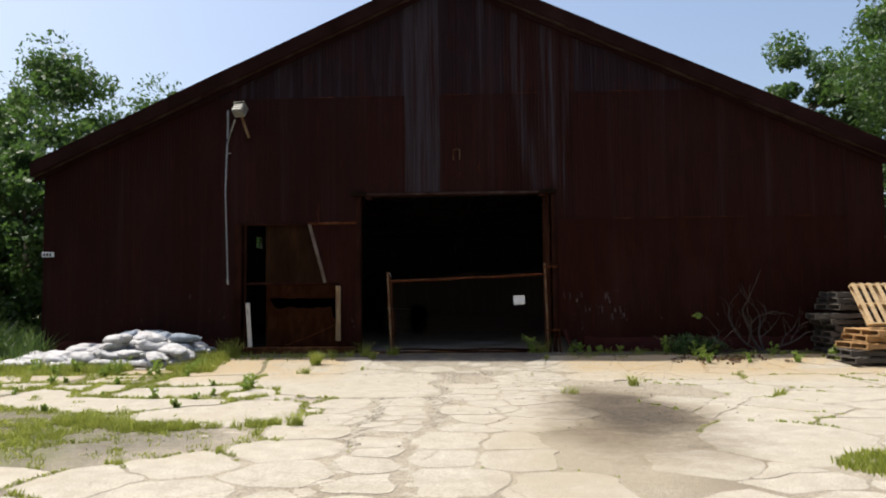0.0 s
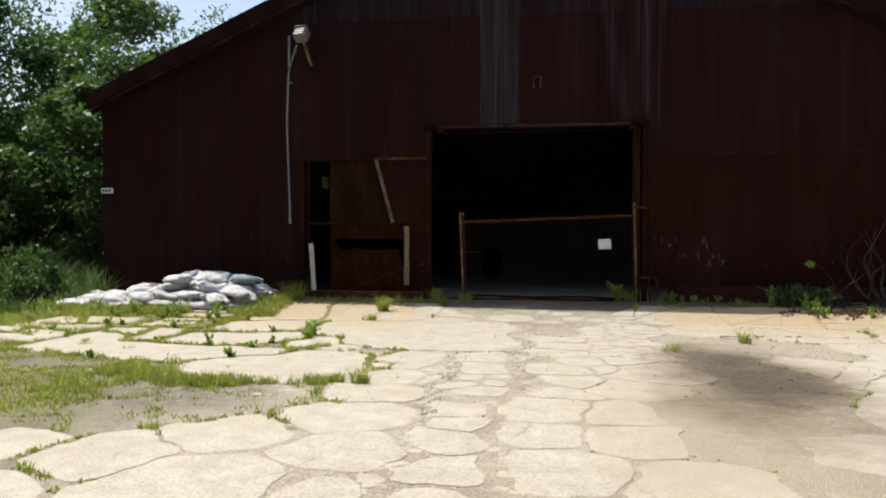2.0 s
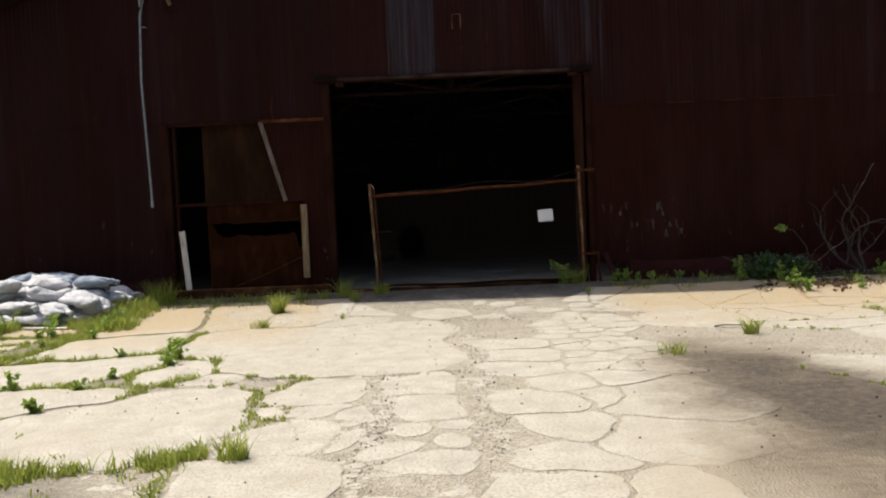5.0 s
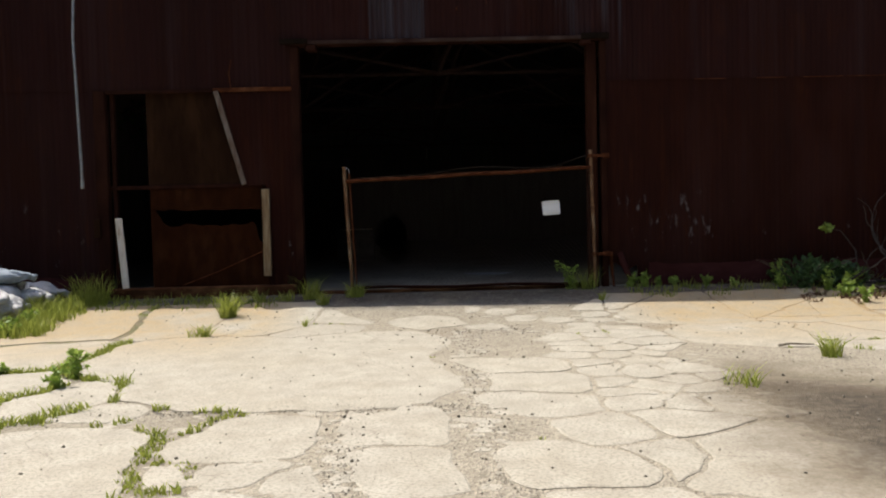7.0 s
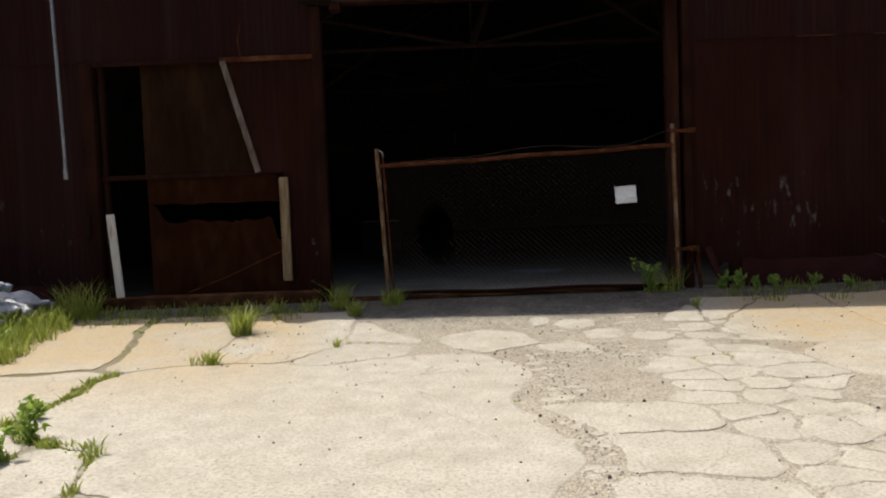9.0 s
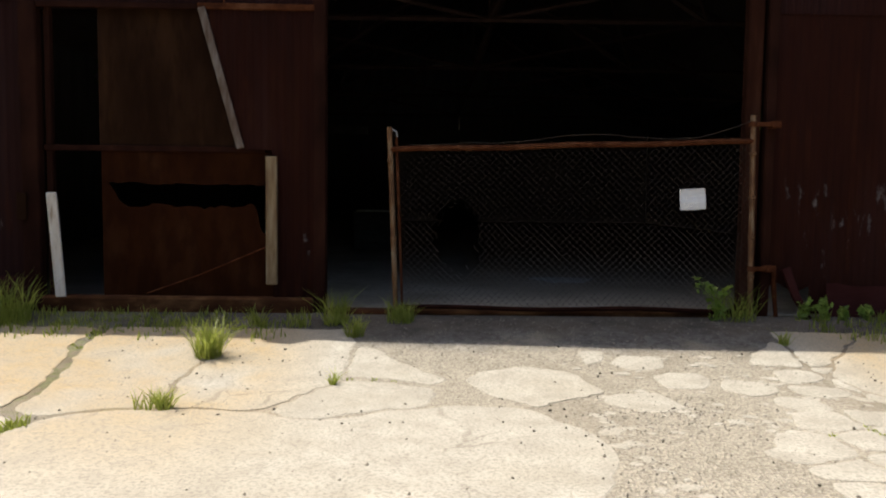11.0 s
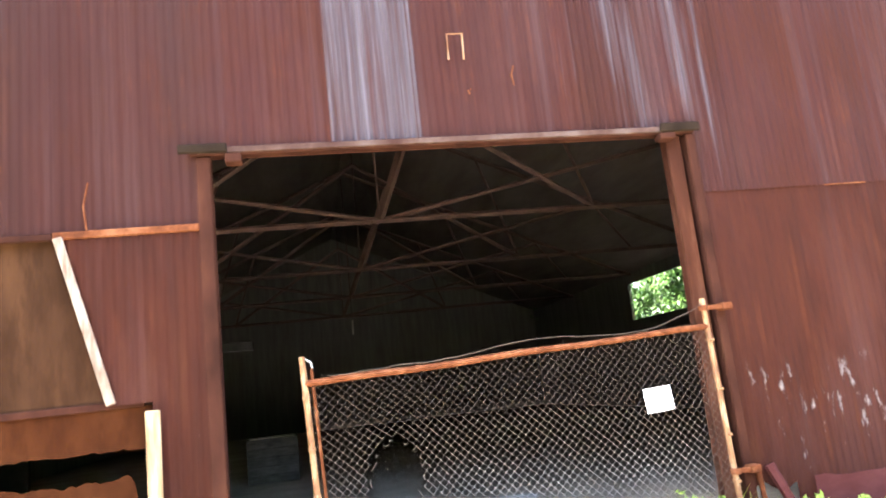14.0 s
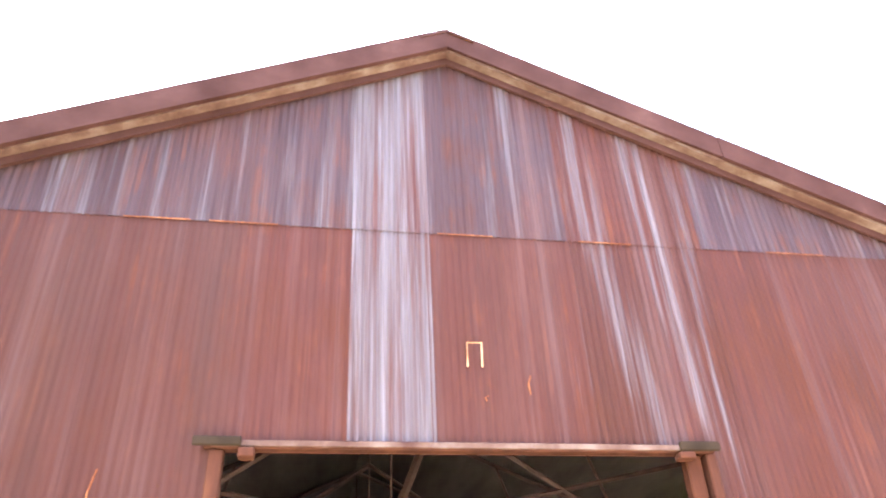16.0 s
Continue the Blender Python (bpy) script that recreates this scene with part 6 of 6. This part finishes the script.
chips = tagged(raw("stone_chips", cv, cf, M["stone"]), "loose dark stone chips scattered over the slabs", "gravel", kind="stuff")

# small dark stones strewn over the slabs
dv, df = [], []
for k in range(1300):
    x, y = joint_rng.uniform(-5.4, 2.6), -1.3 - 9.0 * joint_rng.random() ** 1.4
    if noise.noise(Vector((x * 0.8, y * 0.8, 90))) < joint_rng.uniform(-0.5, 0.3):
        continue
    r0, a0, b, z = 0.003 + 0.009 * joint_rng.random() ** 4, joint_rng.uniform(0, 6), len(dv), ground_z(x, y)
    for sh, dz in ((1.0, -0.004), (0.9, 0.6 * r0), (0.4, 1.0 * r0)):
        for q in range(5):
            a, d = a0 + 1.2566 * q, r0 * sh * (1 + 0.3 * math.sin(q * 2.3 + a0))
            dv.append((x + d * math.cos(a), y + d * math.sin(a), z + dz))
    for ring in (0, 1):
        for q in range(5):
            e, g = b + ring * 5 + q, b + ring * 5 + (q + 1) % 5
            df.append((e, g, g + 5, e + 5))
    df.append(tuple(b + 10 + q for q in range(5)))
tagged(raw("dark_stones", dv, df, M["stone_dark"]), "small dark stones strewn over the slabs", "gravel", kind="stuff")

# fallen twig and the red-brown litter at the bush's foot
twig = thing("fallen_twig", (1.45, -4.55, ground_z(1.45, -4.55) + 0.018), "short dark fallen twig on the gravel", "twig")
part("stick", tubed([(-0.17, 0.0, 0.0), (-0.05, 0.02, 0.012), (0.06, 0.0, 0.008), (0.18, 0.03, 0.0)], 0.012, 0.006, 6), M["bark"], twig)
lv, lf = [], []
rl = np.random.default_rng(77)
for k in range(60):
    c = (4.1 + 0.55 * rl.normal(), -1.45 + 0.22 * rl.normal())
    leaves_into(lv, lf, (c[0], c[1], ground_z(c[0], c[1]) + 0.03), 0.09, 9, 0.035, rl, 0.3)
litter = tagged(raw("leaf_litter", lv, lf, M["litter"]), "red-brown dry leaf litter below the bush", "leaf litter", kind="stuff")

# bleached board at the foot of the sandbags
stray = thing("stray_board", (-8.05, -2.2, ground_z(-8.05, -2.2) + 0.012), "bleached narrow board lying before the sandbags", "board")
part("board", boxed(-0.36, 0.36, -0.035, 0.035, 0.0, 0.022, 0.004), M["white_wood"], stray)
stray.rotation_euler = (0.0, 0.02, -0.12)
